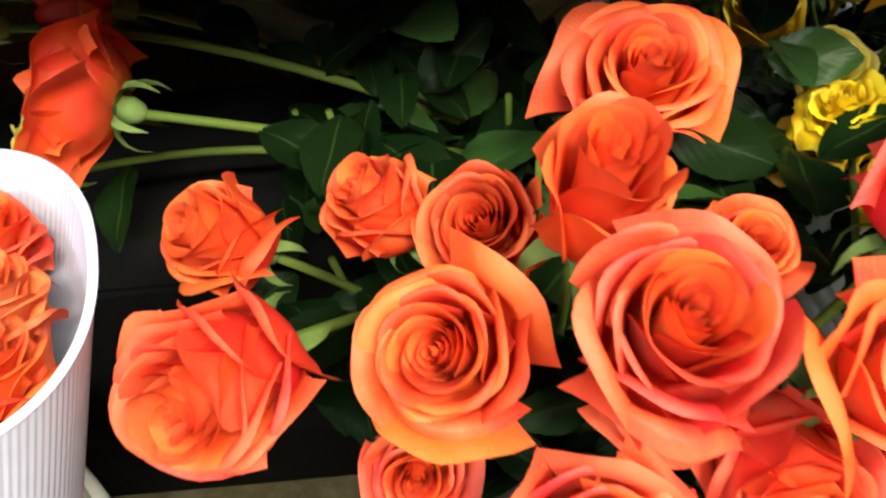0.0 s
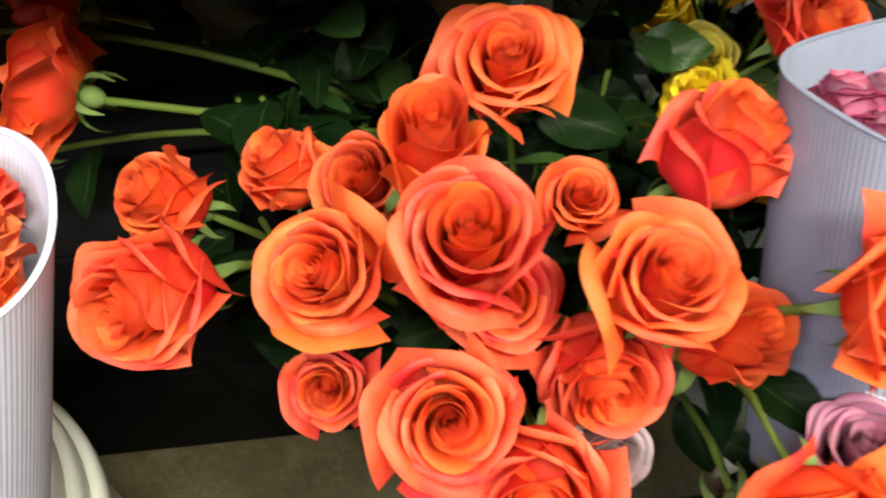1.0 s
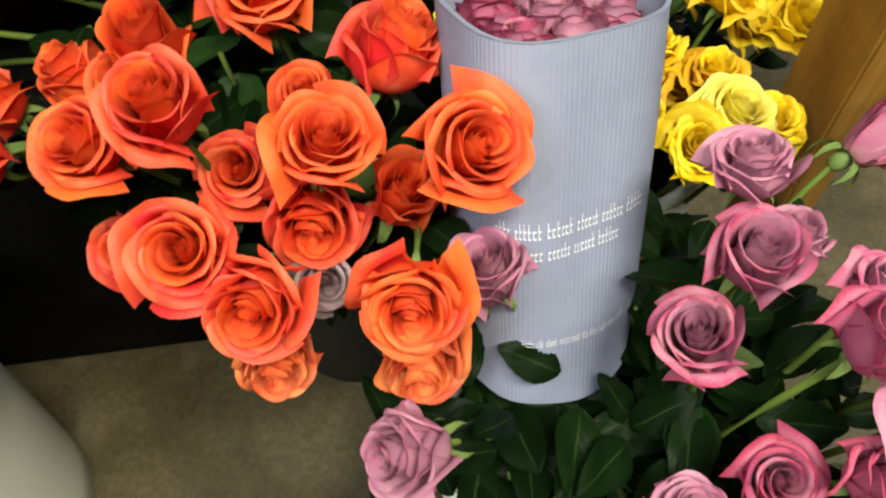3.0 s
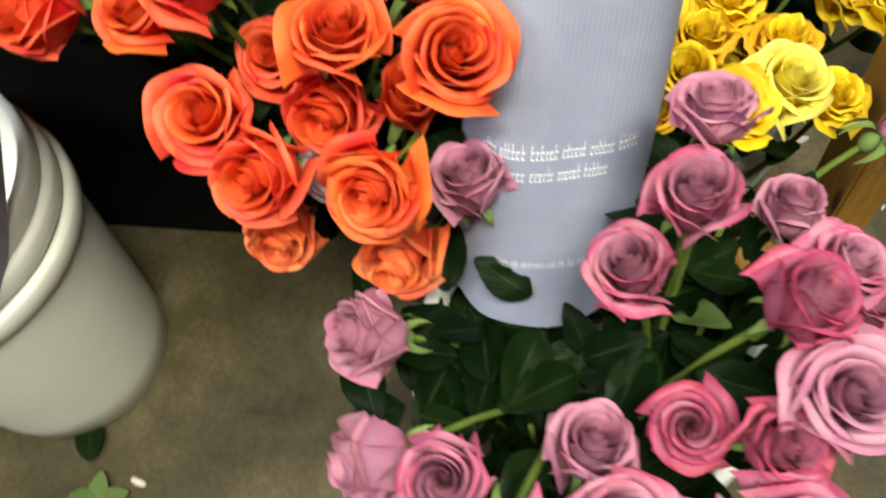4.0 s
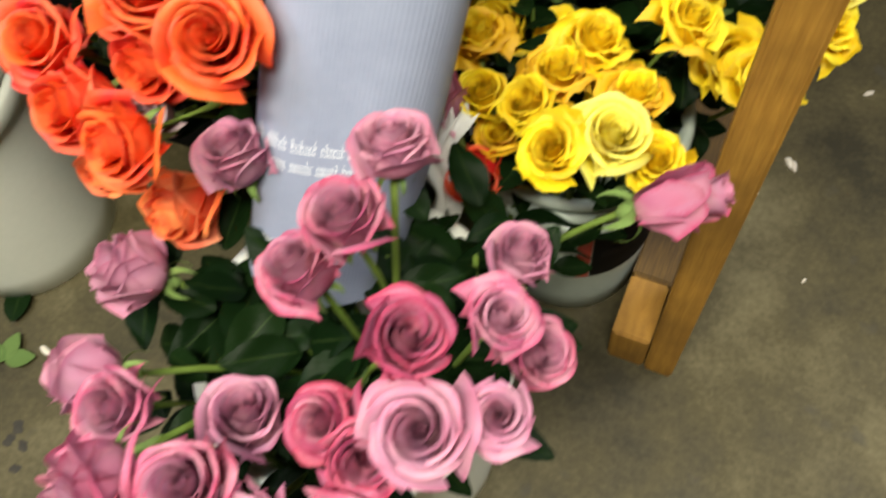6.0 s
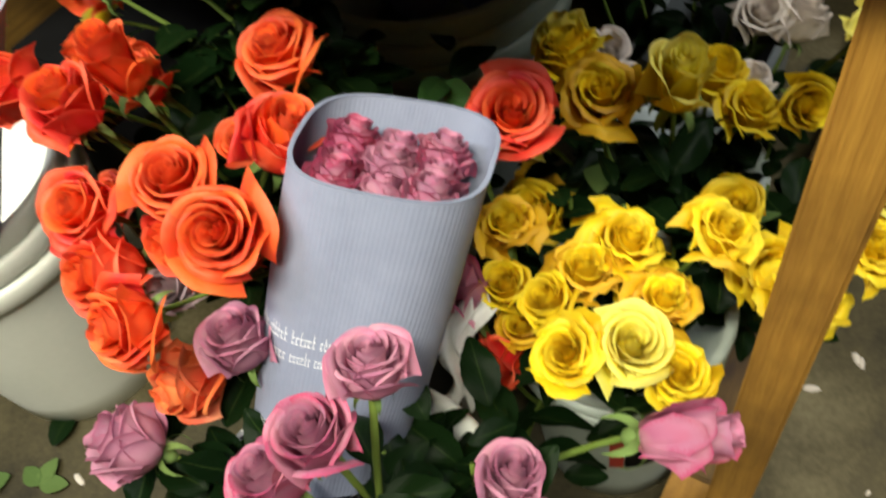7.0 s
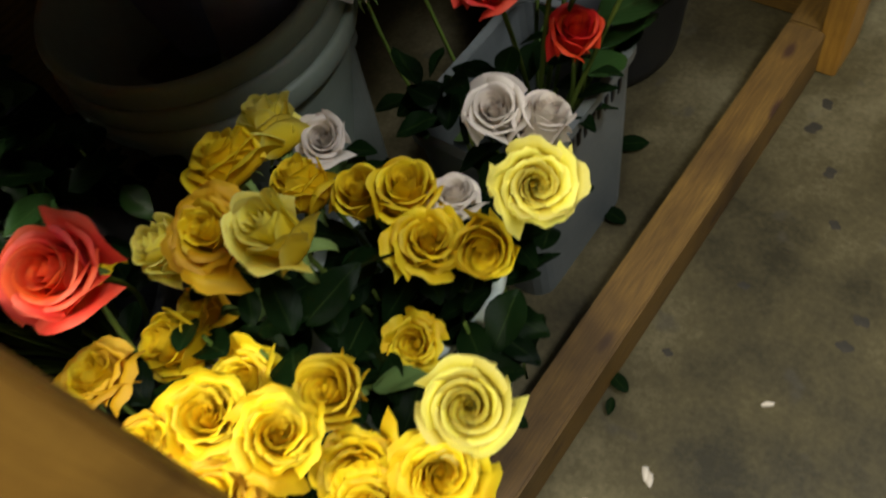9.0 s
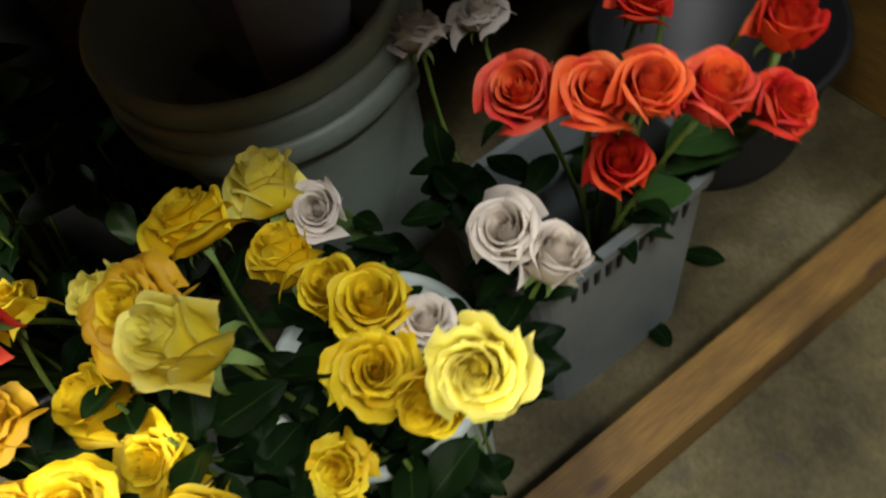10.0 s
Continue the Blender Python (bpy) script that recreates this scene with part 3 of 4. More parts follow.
def crate(x0, x1, y0, y1, height, label, mat=PLASTIC_GREY):
    """A tapered plastic bin with a row of black bars for slots under its rim."""
    ob = thing("plastic_bin", pose((x0 + x1) / 2, (y0 + y1) / 2, 0), label, "plastic bin", "plastic bins under the bench")
    hx, hy, t = (x1 - x0) / 2, (y1 - y0) / 2, 0.90

    def ring(f, z, inset=0.0):
        r, out = 0.03, []
        for cx, cy, a0 in ((1, 1, 0), (-1, 1, 90), (-1, -1, 180), (1, -1, 270)):
            for k in range(5):
                a = radians(a0 + 22.5 * k)
                out.append((cx * (hx * f - r) + (r - inset) * math.cos(a), cy * (hy * f - r) + (r - inset) * math.sin(a), z))
        return out

    levels = [ring(t, 0.0), ring(t + (1 - t) * 0.5, height * 0.5), ring(1, height), ring(1, height, 0.004), ring(t, 0.006, 0.004)]
    verts = [v for lv in levels for v in lv]
    faces = grid_faces(5, 20, True) + [tuple(range(20))[::-1], tuple(range(80, 100))]
    child("body", mesh_of("body", verts, faces, mat, None, False), ob)
    lip = [ring(1, height - 0.012), ring(1.0, height - 0.012, -0.008), ring(1.0, height + 0.003, -0.008), ring(1.0, height + 0.003, 0.004)]
    child("rim", mesh_of("rim", [v for lv in lip for v in lv], grid_faces(4, 20, True), mat, None, False), ob)
    # Solid bars whose black stands for the dark inside the slots.
    slot = board("slot", 0.004, 0.007, 0.030, PLASTIC_BLACK, 0.001)
    n = int((2 * hy - 0.08) / 0.016)
    for k in range(n):
        child("slot", slot, ob, pose(hx * (t + (1 - t) * 0.86) + 0.0005, -hy + 0.05 + 0.016 * k, height - 0.042, 0, 6, 0))
    return ob


crate(0.275, 0.450, 0.715, 0.972, 0.320, "grey plastic bin with slotted sides, holding orange and red roses")
crate(-0.122, 0.118, 0.57, 0.815, 0.33, "greyish-green slotted plastic bin in deep shade under the bench", PLASTIC_BIN_SHADED)


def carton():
    # Card and print are coloured near-black, with the bench shade in them.
    ob = thing("black_carton", pose(-0.26, 0.386, 0), "dark cardboard carton, card and print blackened for the bench shade", "carton")
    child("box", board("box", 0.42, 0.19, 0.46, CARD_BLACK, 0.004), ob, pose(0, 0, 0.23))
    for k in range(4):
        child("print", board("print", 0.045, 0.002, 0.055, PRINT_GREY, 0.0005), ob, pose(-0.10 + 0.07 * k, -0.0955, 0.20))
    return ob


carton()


# ---- paper sleeves ----
def sleeve(foot, top, across, deep, narrow, mat, label, ribs=130, square=3.2, prints=()):
    """A tube of fine-ribbed wrapping paper: a rounded-square mouth with the half sides across and deep, narrowing to the foot."""
    f, t, w, dd = Vector(foot), Vector(top), Vector(across), Vector(deep)
    ob = thing("paper_sleeve", Matrix.Translation(f), label, "flower wrap")
    n, rows = ribs * 4, 15

    def at(v, a, lift=0.0):
        k = narrow + (1 - narrow) * v ** 0.8
        p = 2.2 + (square - 2.2) * v
        c, s = math.cos(a), math.sin(a)
        q = (abs(c) ** p + abs(s) ** p) ** (-1 / p)
        dent = 1 + 0.025 * math.sin(3 * a + 5 * v) * (1 - 0.6 * v) + 0.015 * math.sin(7 * a - 4 * v) * (1 - v)
        return (t - f) * v + (w * c + dd * s) * (q * dent * k + lift / w.length)

    for name, inset in (("paper", 0.0), ("lining", -0.0018)):
        verts = [at(i / (rows - 1), 2 * math.pi * j / n, inset + (0.00015 if j % 4 < 2 else -0.00015)) for i in range(rows) for j in range(n)]
        child(name, mesh_of(name, verts, grid_faces(rows, n, True), mat), ob)
    lift = (t - f).normalized() * 0.0006
    rim = [at(1.0, 2 * math.pi * j / 120, 0.0008) + lift for j in range(120)] + [at(1.0, 2 * math.pi * j / 120, -0.0028) + lift for j in range(120)]
    child("rim", mesh_of("rim", rim, grid_faces(2, 120, True), mat), ob)
    rnd = random.Random(3)
    for v0, high, a, end in prints:
        while a < end:
            verts, faces = [], []
            for _ in range(rnd.randrange(3, 7)):
                step = rnd.uniform(0.8, 1.15) * high
                for b0, b1, h0, h1 in ((0.0, 0.15, 0.0, rnd.choice((0.6, 0.6, 1.0))), (0.15, 0.62, 0.0, 0.10), (0.15, 0.62, 0.46, 0.56)):
                    k = len(verts)
                    verts += [at(v0 + high * hh, a + step * bb, 0.0014) for bb, hh in ((b0, h0), (b1, h0), (b1, h1), (b0, h1))]
                    faces.append((k, k + 1, k + 2, k + 3))
                a += step
            child("print", mesh_of("print", verts, faces, INK, None, False), ob)
            a += high * 0.9
    return ob


SLEEVE_FOOT, SLEEVE_TOP = Vector((0.293, 0.030, 0.480)), Vector((0.313, 0.187, 0.693))
SLEEVE_W, SLEEVE_D = Vector((0.067, 0.0235, -0.013)), Vector((-0.022, 0.057, -0.016))
PRINTS = ((0.52, 0.042, 3.75, 5.3), (0.46, 0.040, 3.8, 4.9), (0.20, 0.024, 4.0, 5.2))
sleeve(SLEEVE_FOOT, SLEEVE_TOP, SLEEVE_W, SLEEVE_D, 0.93, PAPER, "lilac ribbed paper sleeve round a bunch of mauve roses", prints=PRINTS)
LEFT_FOOT, LEFT_TOP = Vector((-0.300, 0.010, 0.402)), Vector((-0.180, 0.148, 0.705))
LEFT_W, LEFT_D = Vector((0.060, 0.013, -0.004)), Vector((-0.013, 0.062, 0.0))
sleeve(LEFT_FOOT, LEFT_TOP, LEFT_W, LEFT_D, 0.93, PAPER_WHITE, "pale ribbed paper sleeve of orange roses standing in a bucket", square=2.3, prints=((0.25, 0.03, 4.6, 6.0), (0.30, 0.03, 4.6, 5.6)))
sleeve(Vector((0.080, 0.690, 0.40)), Vector((0.165, 0.735, 0.80)), Vector((0.055, 0.055, -0.01)), Vector((-0.04, 0.04, 0)), 0.60, PAPER_BLUE, "slate-blue paper sleeve standing in a stack of buckets", prints=((0.5, 0.03, 4.4, 5.6),))
sleeve(Vector((-0.045, 0.690, 0.36)), Vector((-0.120, 0.690, 0.74)), Vector((0.07, 0.02, 0)), Vector((-0.02, 0.065, 0)), 0.6, PAPER_BLUE, "slate-blue paper sleeve leaning in a stack of buckets")

# ---- the bunches ----
ORANGE = "orange roses in the shop bunch"
FOOT_O = (0.10, 0.30, 0.16)
for x, y, z, size, colour, kind in (
    (0.068, 0.102, 0.726, 0.060, "coral", "half"),
    (-0.002, 0.125, 0.673, 0.068, "orange", "open"),
    (-0.084, 0.121, 0.670, 0.068, "coral", "half"),
    (0.109, 0.277, 0.645, 0.084, "orange", "open"),
    (0.158, 0.099, 0.680, 0.069, "orange", "open"),
    (0.247, 0.063, 0.702, 0.071, "orange", "open"),
    (0.052, 0.062, 0.630, 0.074, "coral", "open"),
    (0.094, 0.031, 0.600, 0.069, "coral", "half"),
    (0.199, -0.014, 0.660, 0.068, "orange", "open"),
    (0.087, 0.126, 0.622, 0.060, "coral", "open"),
    (0.136, 0.091, 0.600, 0.070, "coral", "half"),
):
    rose((x, y, z), size, FOOT_O, "in an assumed bucket", ORANGE, colour, kind)
for x, y, z, size, colour, kind in (
    (0.199, 0.093, 0.619, 0.046, "orange", "bud"),
    (0.091, 0.023, 0.526, 0.060, "peach", "half"),
    (0.199, -0.004, 0.555, 0.062, "peach", "half"),
    (-0.025, 0.209, 0.650, 0.050, "orange", "half"),
    (0.207, 0.175, 0.674, 0.068, "coral", "half"),
    (0.138, 0.183, 0.631, 0.046, "orange", "open"),
    (0.056, 0.160, 0.715, 0.046, "orange", "bud"),
    (-0.020, 0.120, 0.548, 0.054, "coral", "open"),
    (-0.105, 0.220, 0.620, 0.056, "orange", "half"),
    (0.019, 0.190, 0.655, 0.052, "orange", "half"),
    (0.136, 0.057, 0.571, 0.044, "ash", "half"),
    (0.328, 0.319, 0.608, 0.082, "coral", "open"),
):
    rose((x, y, z), size, FOOT_O, "in an assumed bucket", ORANGE, colour, kind, facing=(0.5, -0.5, 0.8) if x > 0.3 else None)

PINK = "lavender roses in the milky bucket"
FOOT_P = (0.335, -0.045, 0.06)
for x, y, z, size, colour, kind in (
    (0.397, 0.029, 0.703, 0.054, "mauve", "open"),
    (0.387, -0.021, 0.690, 0.052, "pink", "half"),
    (0.357, -0.047, 0.648, 0.052, "pink", "half"),
    (0.181, -0.065, 0.548, 0.064, "mauve", "half"),
    (0.200, -0.153, 0.550, 0.060, "mauve", "half"),
    (0.297, -0.214, 0.631, 0.062, "pink", "half"),
    (0.358, -0.190, 0.643, 0.058, "pink", "half"),
    (0.400, -0.199, 0.632, 0.056, "mauve", "open"),
    (0.449, -0.183, 0.622, 0.062, "pink", "half"),
    (0.471, -0.113, 0.653, 0.066, "mauve", "open"),
):
    rose((x, y, z), size, FOOT_P, "in a milky bucket", PINK, colour, kind, leaves=7, leaf_size=0.052, first=0.14, last=0.62)
for x, y, z, size, colour, kind in (
    (0.508, -0.086, 0.641, 0.044, "mauve", "open"),
    (0.486, -0.024, 0.628, 0.052, "pink", "open"),
    (0.448, -0.070, 0.672, 0.053, "crimson", "half"),
    (0.398, -0.122, 0.596, 0.052, "crimson", "open"),
    (0.343, -0.135, 0.584, 0.056, "mauve", "half"),
    (0.255, -0.165, 0.580, 0.056, "pink", "half"),
    (0.470, 0.046, 0.570, 0.048, "mauve", "half"),
    (0.509, -0.025, 0.585, 0.050, "pink", "half"),
    (0.249, 0.031, 0.610, 0.056, "mauve", "half"),
    (0.442, -0.136, 0.625, 0.048, "crimson", "half"),
):
    rose((x, y, z), size, FOOT_P, "in a milky bucket", PINK, colour, kind, leaves=7, leaf_size=0.052, first=0.14, last=0.62)
rose((0.564, 0.122, 0.580), 0.046, (0.40, 0.0, 0.40), "leaning from a bucket", PINK, "pink", "bud", facing=(0.75, 0.35, 0.5), leaves=3, leaf_size=0.045, first=0.3)

SLEEVED = "mauve roses in the paper sleeve"
ax = (SLEEVE_TOP - SLEEVE_FOOT).normalized()
for k in range(9):
    q = SLEEVE_TOP - ax * (0.020 + 0.006 * (k % 2)) + SLEEVE_W * 0.48 * (k % 3 - 1) + SLEEVE_D * 0.42 * (k // 3 - 1)
    rose(q, 0.046, SLEEVE_FOOT + ax * 0.03, "in a lilac sleeve", SLEEVED, ("crimson", "mauve", "pink")[k % 3], "half", facing=ax, leaves=0, bow=0.004)
LEFT = "orange roses in the pale sleeve"
ax = (LEFT_TOP - LEFT_FOOT).normalized()
for k in range(6):
    q = LEFT_TOP - ax * (0.004 + 0.008 * (k % 2)) + LEFT_W * 0.34 * (2 * (k % 2) - 1) + LEFT_D * 0.42 * (k // 2 - 1)
    rose(q, 0.051, LEFT_FOOT + ax * 0.05, "in a pale sleeve", LEFT, ("peach", "orange", "coral")[k % 3], "half", facing=ax, leaves=0, bow=0.004)

YELLOW = "yellow roses in the labelled pail"
FOOT_Y = (0.418, 0.318, 0.05)
for x, y, z, size, colour, kind in (
    (0.447, 0.169, 0.522, 0.060, "yellow", "full"),
    (0.492, 0.203, 0.516, 0.064, "lemon", "open"),
    (0.408, 0.214, 0.509, 0.044, "yellow", "half"),
    (0.445, 0.309, 0.505, 0.066, "yellow", "full"),
    (0.532, 0.205, 0.495, 0.056, "yellow", "full"),
    (0.383, 0.206, 0.462, 0.046, "amber", "open"),
    (0.363, 0.219, 0.498, 0.044, "yellow", "half"),
    (0.421, 0.263, 0.505, 0.064, "amber", "full"),
    (0.477, 0.290, 0.460, 0.064, "yellow", "full"),
    (0.495, 0.265, 0.500, 0.058, "amber", "full"),
    (0.521, 0.330, 0.535, 0.060, "yellow", "full"),
    (0.335, 0.277, 0.508, 0.060, "amber", "full"),
):
    rose((x, y, z), size, FOOT_Y, "in a labelled pail", YELLOW, colour, kind, leaves=4, leaf_size=0.05)
rose((0.376, 0.168, 0.439), 0.050, FOOT_P, "beside the yellow bunch", "coral rose buds", "coral", "bud", facing=(0.1, -0.7, 0.5), leaves=2)
rose((0.335, 0.200, 0.500), 0.044, FOOT_Y, "beside the yellow bunch", "coral rose buds", "pink", "bud", leaves=2)

BACK = "yellow and cream roses at the bench end"
FOOT_B = (0.415, 0.552, 0.05)
for x, y, z, size, colour, kind in (
    (0.581, 0.581, 0.572, 0.061, "lemon", "full"),
    (0.628, 0.419, 0.540, 0.062, "lemon", "open"),
    (0.633, 0.375, 0.516, 0.060, "yellow", "full"),
    (0.532, 0.559, 0.473, 0.054, "yellow", "half"),
    (0.483, 0.541, 0.473, 0.066, "yellow", "full"),
    (0.433, 0.571, 0.473, 0.060, "yellow", "half"),
    (0.383, 0.555, 0.455, 0.054, "yellow", "half"),
    (0.464, 0.599, 0.455, 0.046, "cream", "open"),
    (0.442, 0.700, 0.460, 0.062, "cream", "open"),
    (0.483, 0.721, 0.446, 0.054, "cream", "half"),
    (0.301, 0.590, 0.452, 0.050, "cream", "open"),
    (0.365, 0.420, 0.560, 0.072, "amber", "full"),
):
    rose((x, y, z), size, FOOT_B, "in a small bucket", BACK, colour, kind, leaves=7, leaf_size=0.05, last=0.7)
for x, y, z, size, colour, kind in (
    (0.434, 0.442, 0.580, 0.052, "lemon", "bud"),
    (0.292, 0.492, 0.530, 0.070, "yellow", "open"),
    (0.253, 0.565, 0.472, 0.064, "lemon", "half"),
    (0.303, 0.542, 0.431, 0.060, "yellow", "half"),
    (0.404, 0.351, 0.431, 0.066, "yellow", "full"),
    (0.330, 0.340, 0.445, 0.060, "yellow", "half"),
    (0.300, 0.380, 0.420, 0.060, "amber", "full"),
    (0.500, 0.470, 0.400, 0.050, "yellow", "full"),
    (0.600, 0.325, 0.490, 0.064, "yellow", "full"),
    (0.568, 0.345, 0.480, 0.066, "yellow", "full"),
    (0.515, 0.380, 0.500, 0.052, "yellow", "half"),
    (0.292, 0.398, 0.500, 0.054, "lemon", "half"),
):
    rose((x, y, z), size, FOOT_B, "in a small bucket", BACK, colour, kind, leaves=7, leaf_size=0.05, last=0.7)

RED = "orange and red roses in the grey bin"
FOOT_R = (0.350, 0.885, 0.10)
for x, y, z, size, colour, kind in (
    (0.468, 0.809, 0.478, 0.056, "red", "half"),
    (0.418, 0.750, 0.575, 0.064, "coral", "open"),
    (0.470, 0.782, 0.590, 0.060, "orange", "open"),
    (0.518, 0.854, 0.570, 0.058, "coral", "half"),
    (0.505, 0.800, 0.605, 0.052, "orange", "half"),
    (0.471, 1.000, 0.510, 0.060, "red", "half"),
    (0.508, 0.970, 0.460, 0.064, "red", "open"),
    (0.165, 0.797, 0.450, 0.070, "cream", "full"),
    (0.200, 0.859, 0.455, 0.062, "cream", "full"),
    (0.350, 0.980, 0.520, 0.060, "orange", "open"),
    (0.420, 1.060, 0.500, 0.060, "coral", "open"),
):
    rose((x, y, z), size, FOOT_R if colour != "cream" else (0.34, 0.83, 0.05), "in a grey bin", RED, colour, kind, leaves=2, leaf_size=0.048, first=0.25, last=0.6)

SHADE = "roses in the shade under the bench"
rose((-0.196, 0.322, 0.625), 0.088, (0.02, 0.33, 0.53), "lying across leaves", SHADE, "orange", "full", facing=(-0.85, 0.1, 0.2), leaves=2, last=0.9)
rose((-0.246, 0.318, 0.560), 0.062, (0.02, 0.33, 0.51), "lying across leaves", SHADE, "lemon", "full", facing=(-0.7, -0.4, 0.3), leaves=2, last=0.9)
rose((-0.273, 0.370, 0.640), 0.066, (0.02, 0.34, 0.55), "lying across leaves", SHADE, "orange", "half", facing=(-0.9, 0.2, 0.2), leaves=1, last=0.9)
rose((-0.207, 0.414, 0.618), 0.062, (0.02, 0.37, 0.53), "lying across leaves", SHADE, "red", "half", facing=(-0.8, 0.3, 0.2), leaves=1, last=0.9)
rose((0.264, 0.337, 0.538), 0.062, FOOT_Y, "behind the paper sleeve", SHADE, "yellow", "full", leaves=4)


# ---- loose greenery ----
def leaf_spray(x, y, z, count, spread, label, foot, size=0.06, seed=0, rise=0.5, fresh=0.0):
    """A leafy shoot without a bloom."""
    rnd = random.Random(seed)
    ob = thing("leafy_stem", pose(x, y, z), label, "foliage", "leafy stems among the roses")
    f = Vector(foot) - Vector((x, y, z))
    path = [Vector((0, 0, 0)) * (1 - t) ** 2 + Vector((0, 0, -0.1)) * 2 * t * (1 - t) + f * t * t for t in [k / 7 for k in range(8)]]
    child("stem", tube("stem", path, [0.0022] * 8, STEM), ob)
    for _ in range(count):
        a, t = rnd.uniform(0, 6.28), rnd.random()
        q = Vector((rnd.gauss(0, spread * 0.5), rnd.gauss(0, spread * 0.5), rnd.uniform(-0.08, 0.03)))
        way = (Vector((math.cos(a), math.sin(a), rnd.uniform(-0.3, rise))) + q * 4).normalized()
        turn = way.to_track_quat("Y", "Z").to_matrix().to_4x4() @ Matrix.Rotation(rnd.uniform(-0.6, 0.6), 4, "Y")
        s = size * rnd.uniform(0.7, 1.25)
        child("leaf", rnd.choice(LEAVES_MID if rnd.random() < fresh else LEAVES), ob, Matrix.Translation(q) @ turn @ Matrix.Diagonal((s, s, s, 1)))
    return ob


for k, (x, y, z) in enumerate([(-0.06, 0.34, 0.57), (0.0, 0.36, 0.58), (0.05, 0.34, 0.57), (0.10, 0.36, 0.56), (-0.02, 0.29, 0.56), (0.06, 0.28, 0.58), (-0.06, 0.24, 0.56), (0.14, 0.30, 0.57), (0.02, 0.40, 0.55), (-0.09, 0.38, 0.53), (0.17, 0.24, 0.58), (0.20, 0.36, 0.54)]):
    leaf_spray(x, y, z, 10, 0.05, "dark glossy rose leaves on a cut stem", FOOT_O, 0.062, k, 0.5, 0.25)
for k, (x, y, z) in enumerate([(0.27, -0.02, 0.50), (0.33, -0.06, 0.50), (0.38, -0.04, 0.51), (0.42, -0.02, 0.52), (0.30, -0.10, 0.48), (0.42, -0.09, 0.50), (0.36, 0.03, 0.52), (0.25, -0.07, 0.48), (0.43, 0.05, 0.53), (0.41, 0.08, 0.47), (0.36, 0.07, 0.47), (0.235, -0.02, 0.475), (0.225, -0.07, 0.47)]):
    leaf_spray(x, y, z, 11, 0.06, "dark green rose leaves, further darkened for shade inside the bucket", FOOT_P, 0.056, 40 + k, 0.9)
for k, (x, y, z) in enumerate([(-0.05, 0.43, 0.38), (-0.09, 0.40, 0.37), (0.0, 0.46, 0.36), (0.36, 0.47, 0.38), (0.42, 0.50, 0.38), (0.48, 0.48, 0.36), (0.40, 0.60, 0.38), (0.52, 0.52, 0.38), (0.35, 0.74, 0.42), (0.40, 0.70, 0.40), (0.20, 0.30, 0.52), (0.46, 0.40, 0.40), (0.40, 0.30, 0.45), (0.46, 0.34, 0.45), (0.36, 0.36, 0.46), (0.42, 0.24, 0.43), (0.41, 0.38, 0.45), (0.50, 0.60, 0.36), (0.33, 0.62, 0.36), (0.28, 0.46, 0.40)]):
    leaf_spray(x, y, z, 9, 0.06, "dark rose leaves, further darkened for the shade of the bench", (x, y, 0.05), 0.055, 80 + k, 0.8)

def lone_leaf(x, y, z, turn, pitch, size, fat, foot, label):
    """A single leaf at the end of a bare shoot; its blade runs from the given place along turn."""
    ob = thing("leafy_stem", pose(x, y, z), label, "foliage", "leafy stems among the roses")
    f = Vector(foot) - Vector((x, y, z))
    path = [Vector((0, 0, -0.05)) * 2 * t * (1 - t) + f * t * t for t in [k / 7 for k in range(8)]]
    child("stem", tube("stem", path, [0.0018] * 8, STEM), ob)
    child("leaf", LEAVES_MID[int(abs(turn)) % 4], ob, pose(0, 0, 0, pitch, 0, turn) @ Matrix.Diagonal((size * fat, size, size, 1)))
    return ob


for x, y, z, turn, pitch, size, fat in ((0.452, 0.885, 0.415, -12, 4, 0.105, 1.0), (0.452, 0.845, 0.375, -20, 0, 0.060, 1.35), (0.446, 0.885, 0.375, -22, 2, 0.085, 0.55)):
    lone_leaf(x, y, z, turn, pitch, size, fat, FOOT_R, "broad mid-green rose leaf over the grey bin")
for x, y, z, turn, pitch, size, fat in ((0.010, 0.425, 0.405, -115, -25, 0.062, 1.1), (-0.030, 0.430, 0.410, -160, -20, 0.060, 0.9), (0.000, 0.455, 0.400, 40, 10, 0.050, 1.0), (-0.055, 0.400, 0.400, 130, 0, 0.050, 0.9), (0.125, 0.440, 0.430, -100, -10, 0.048, 1.2)):
    lone_leaf(x, y, z, turn, pitch, size, fat, (0.02, 0.43, 0.05), "glossy mid-green rose leaf in the shade of the bench")
rose((0.350, 0.950, 0.500), 0.062, FOOT_R, "in a grey bin", RED, "red", "open", leaves=3)


def crumpled_sheet():
    """A torn piece of white wrapping caught between the sleeve and the yellow bunch."""
    rows, cols = 16, 7
    verts = []
    for i in range(rows):
        for j in range(cols):
            u, v = j / (cols - 1) - 0.5, i / (rows - 1)
            verts.append((0.030 * u + 0.010 * math.sin(7 * v), 0.012 * math.sin(11 * u + 6 * v) + 0.02 * v * v, 0.12 * (v - 0.5) + 0.006 * math.sin(15 * u)))
    ob = new("paper_scrap", mesh_of("paper_scrap", verts, grid_faces(rows, cols), PAPER_TORN))
    mod = ob.modifiers.new("thickness", "SOLIDIFY")
    mod.thickness = 0.0006
    ob.matrix_basis = pose(0.352, 0.150, 0.455, -18, 12, 20)
    return tagged(ob, "torn crumpled white paper beside the lilac sleeve", "paper")


crumpled_sheet()
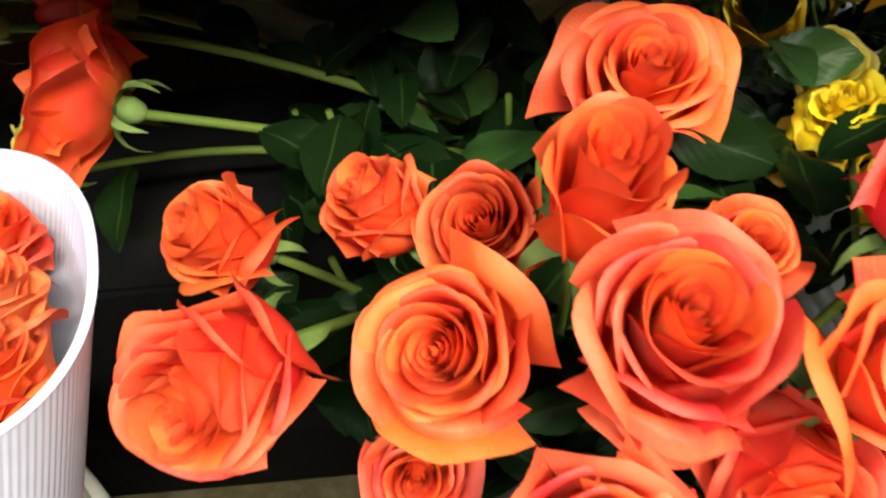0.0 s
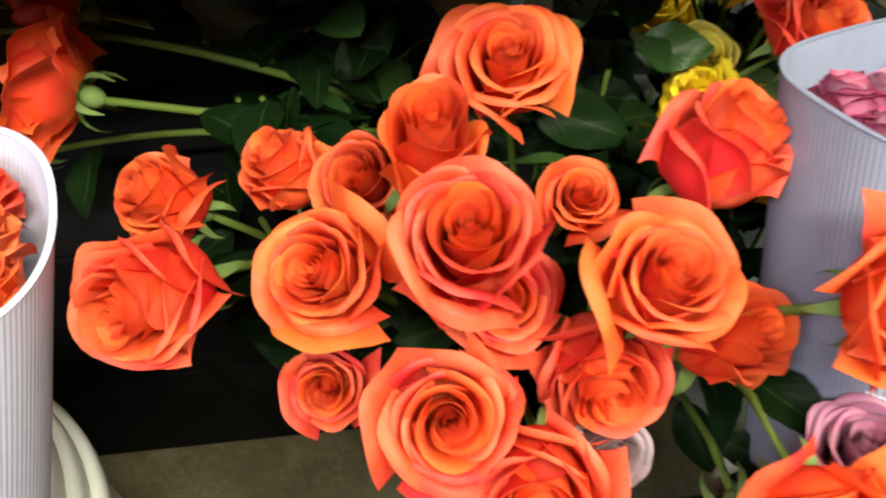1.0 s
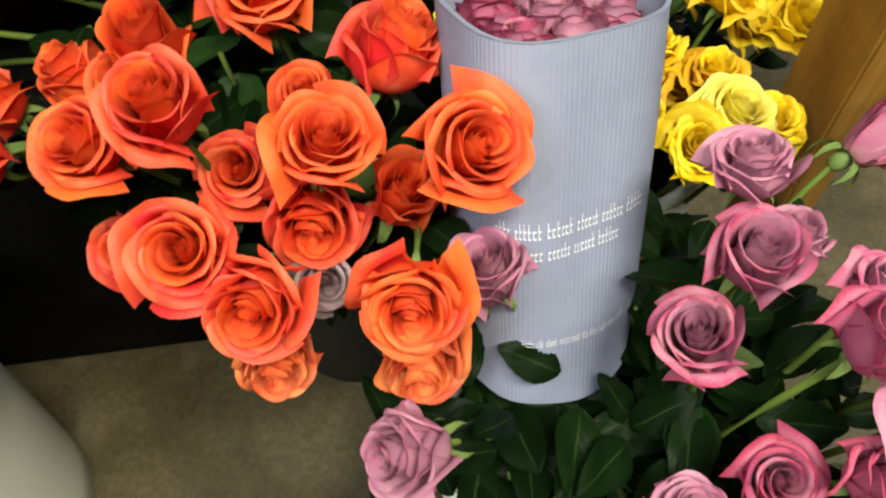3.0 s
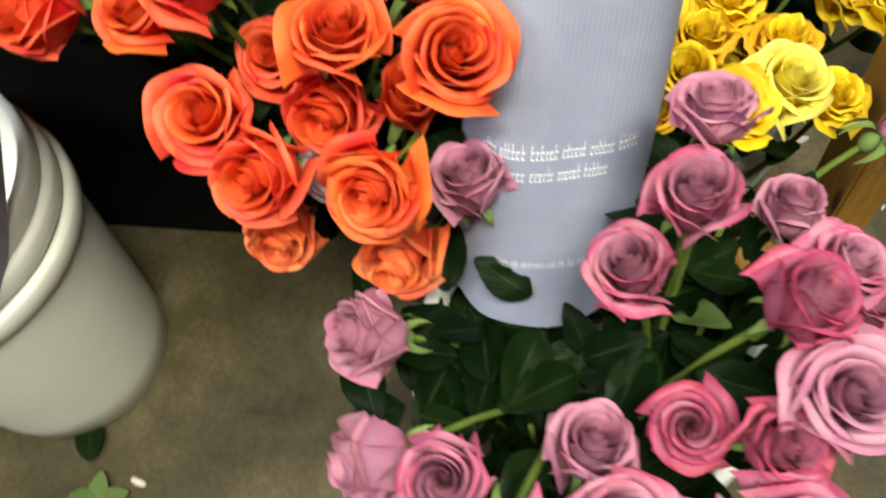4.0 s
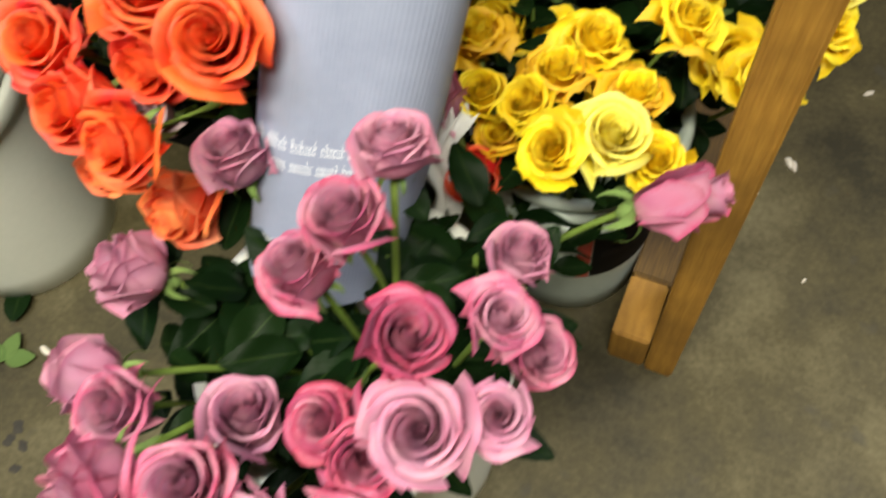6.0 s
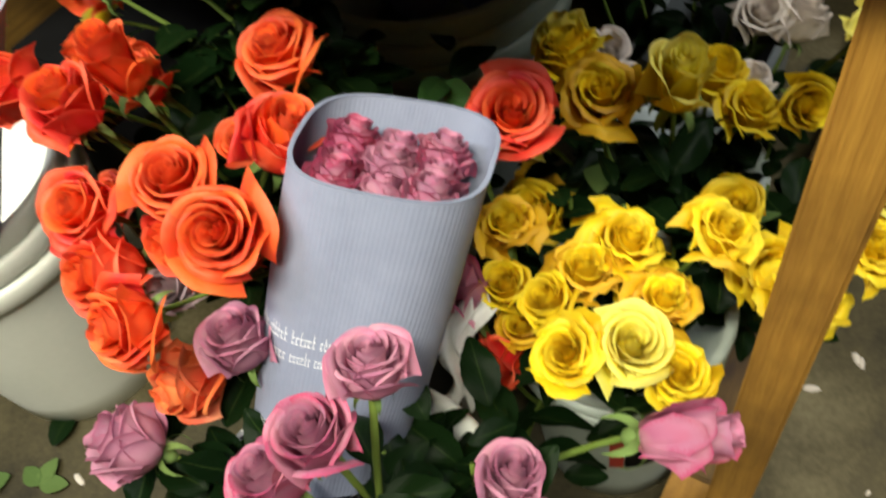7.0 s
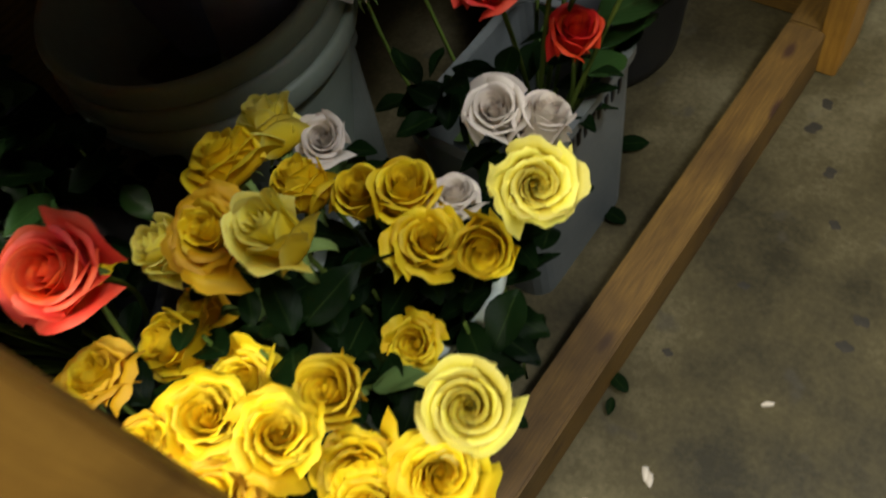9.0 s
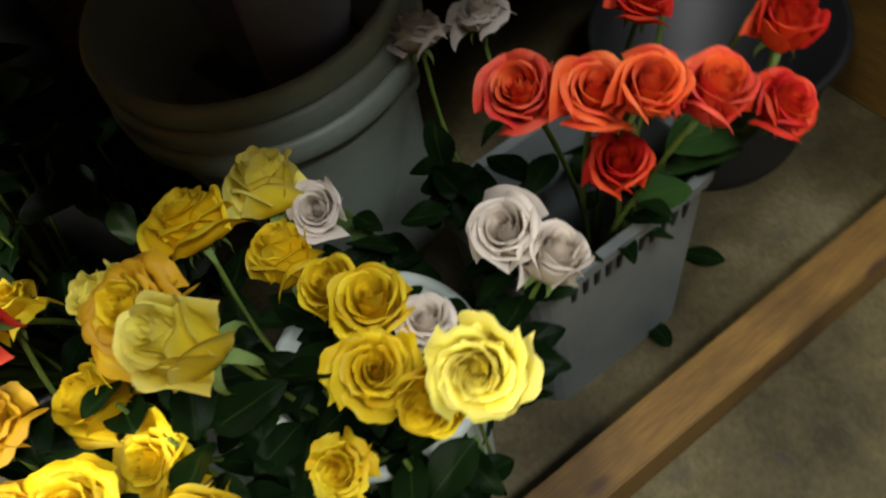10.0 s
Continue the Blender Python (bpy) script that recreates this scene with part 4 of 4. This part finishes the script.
twig = new("twig", tube("twig", [(0.215, -0.075, 0.452), (0.25, -0.06, 0.458), (0.30, -0.05, 0.47), (0.36, -0.045, 0.45)], [0.0022, 0.0024, 0.0022, 0.0016], RUST))
tagged(twig, "brown woody stem end lying across the bucket rim", "twig")



def rack_foot():
    """The foot of a white metal rack standing behind the bench."""
    ob = thing("metal_rack", pose(0.66, 1.52, 0), "white enamelled foot of a metal rack behind the bench", "rack")
    for x in (-0.045, 0.60):
        child("post", board("post", 0.024, 0.024, 1.0, PLASTIC, 0.002), ob, pose(x, 0, 0.50))
    child("base_bar", board("base_bar", 0.60, 0.022, 0.045, PLASTIC, 0.003), ob, pose(0.277, 0.0, 0.024))
    child("back_panel", board("back_panel", 0.60, 0.010, 0.55, TIMBER_NEW, 0.002), ob, pose(0.277, 0.03, 0.325), "pale brown board panel")
    return ob


rack_foot()

# ---- litter on the floor ----


def fallen_leaf(x, y, turn, size, pale, seed):
    ob = thing("fallen_leaf", pose(x, y, 0.004, 3, 2, turn), "fallen green rose leaf lying on the concrete" if not pale else "pale green fallen rose leaflet on the concrete", "leaf", "leaves fallen on the floor")
    rnd = random.Random(seed)
    for a in (0, 70, -70) if pale else (0,):
        child("leaflet", (LEAVES_PALE if pale else LEAVES)[rnd.randrange(3)], ob, pose(0, 0, 0.006, 0, 0, a) @ Matrix.Diagonal((size, size, size * 0.35, 1)))
    return ob


fallen_leaf(-0.329, -0.085, 20, 0.075, False, 1)
fallen_leaf(-0.300, -0.140, 10, 0.045, True, 2)
fallen_leaf(-0.391, -0.206, 40, 0.062, True, 3)
fallen_leaf(0.284, -0.190, 160, 0.04, False, 4)
fallen_leaf(0.613, 0.667, 70, 0.042, False, 5)
fallen_leaf(0.600, 0.650, 200, 0.026, False, 6)
fallen_leaf(0.430, 1.05, 120, 0.06, False, 7)
fallen_leaf(0.475, 0.90, 80, 0.05, False, 8)


def scrap(x, y, turn, size, seed):
    rnd = random.Random(seed)
    ring = [(size * rnd.uniform(0.7, 1.1) * math.cos(0.7854 * k), size * 0.45 * rnd.uniform(0.7, 1.1) * math.sin(0.7854 * k)) for k in range(8)]
    verts = [(a, b, 0.0005) for a, b in ring] + [(a * 0.8, b * 0.8, 0.004 + 0.002 * rnd.random()) for a, b in ring]
    faces = [(k, (k + 1) % 8, 8 + (k + 1) % 8, 8 + k) for k in range(8)] + [tuple(range(8, 16))]
    ob = new("plant_scrap", mesh_of("plant_scrap", verts, faces, PETALS["cream"], [(0.5, 0.7)] * 16))
    ob.matrix_basis = pose(x, y, 0, 0, 0, turn)
    return tagged(ob, "pale scrap of petal on the concrete floor", "litter", "petal scraps on the floor")


for k, (x, y, turn, size) in enumerate([(0.645, 0.514, 20, 0.013), (0.687, 0.587, 130, 0.014), (0.77, 0.752, 40, 0.009), (0.694, 0.583, 110, 0.012), (-0.255, -0.103, 170, 0.014), (0.75, 0.40, 60, 0.005)]):
    scrap(x, y, turn, size, k)
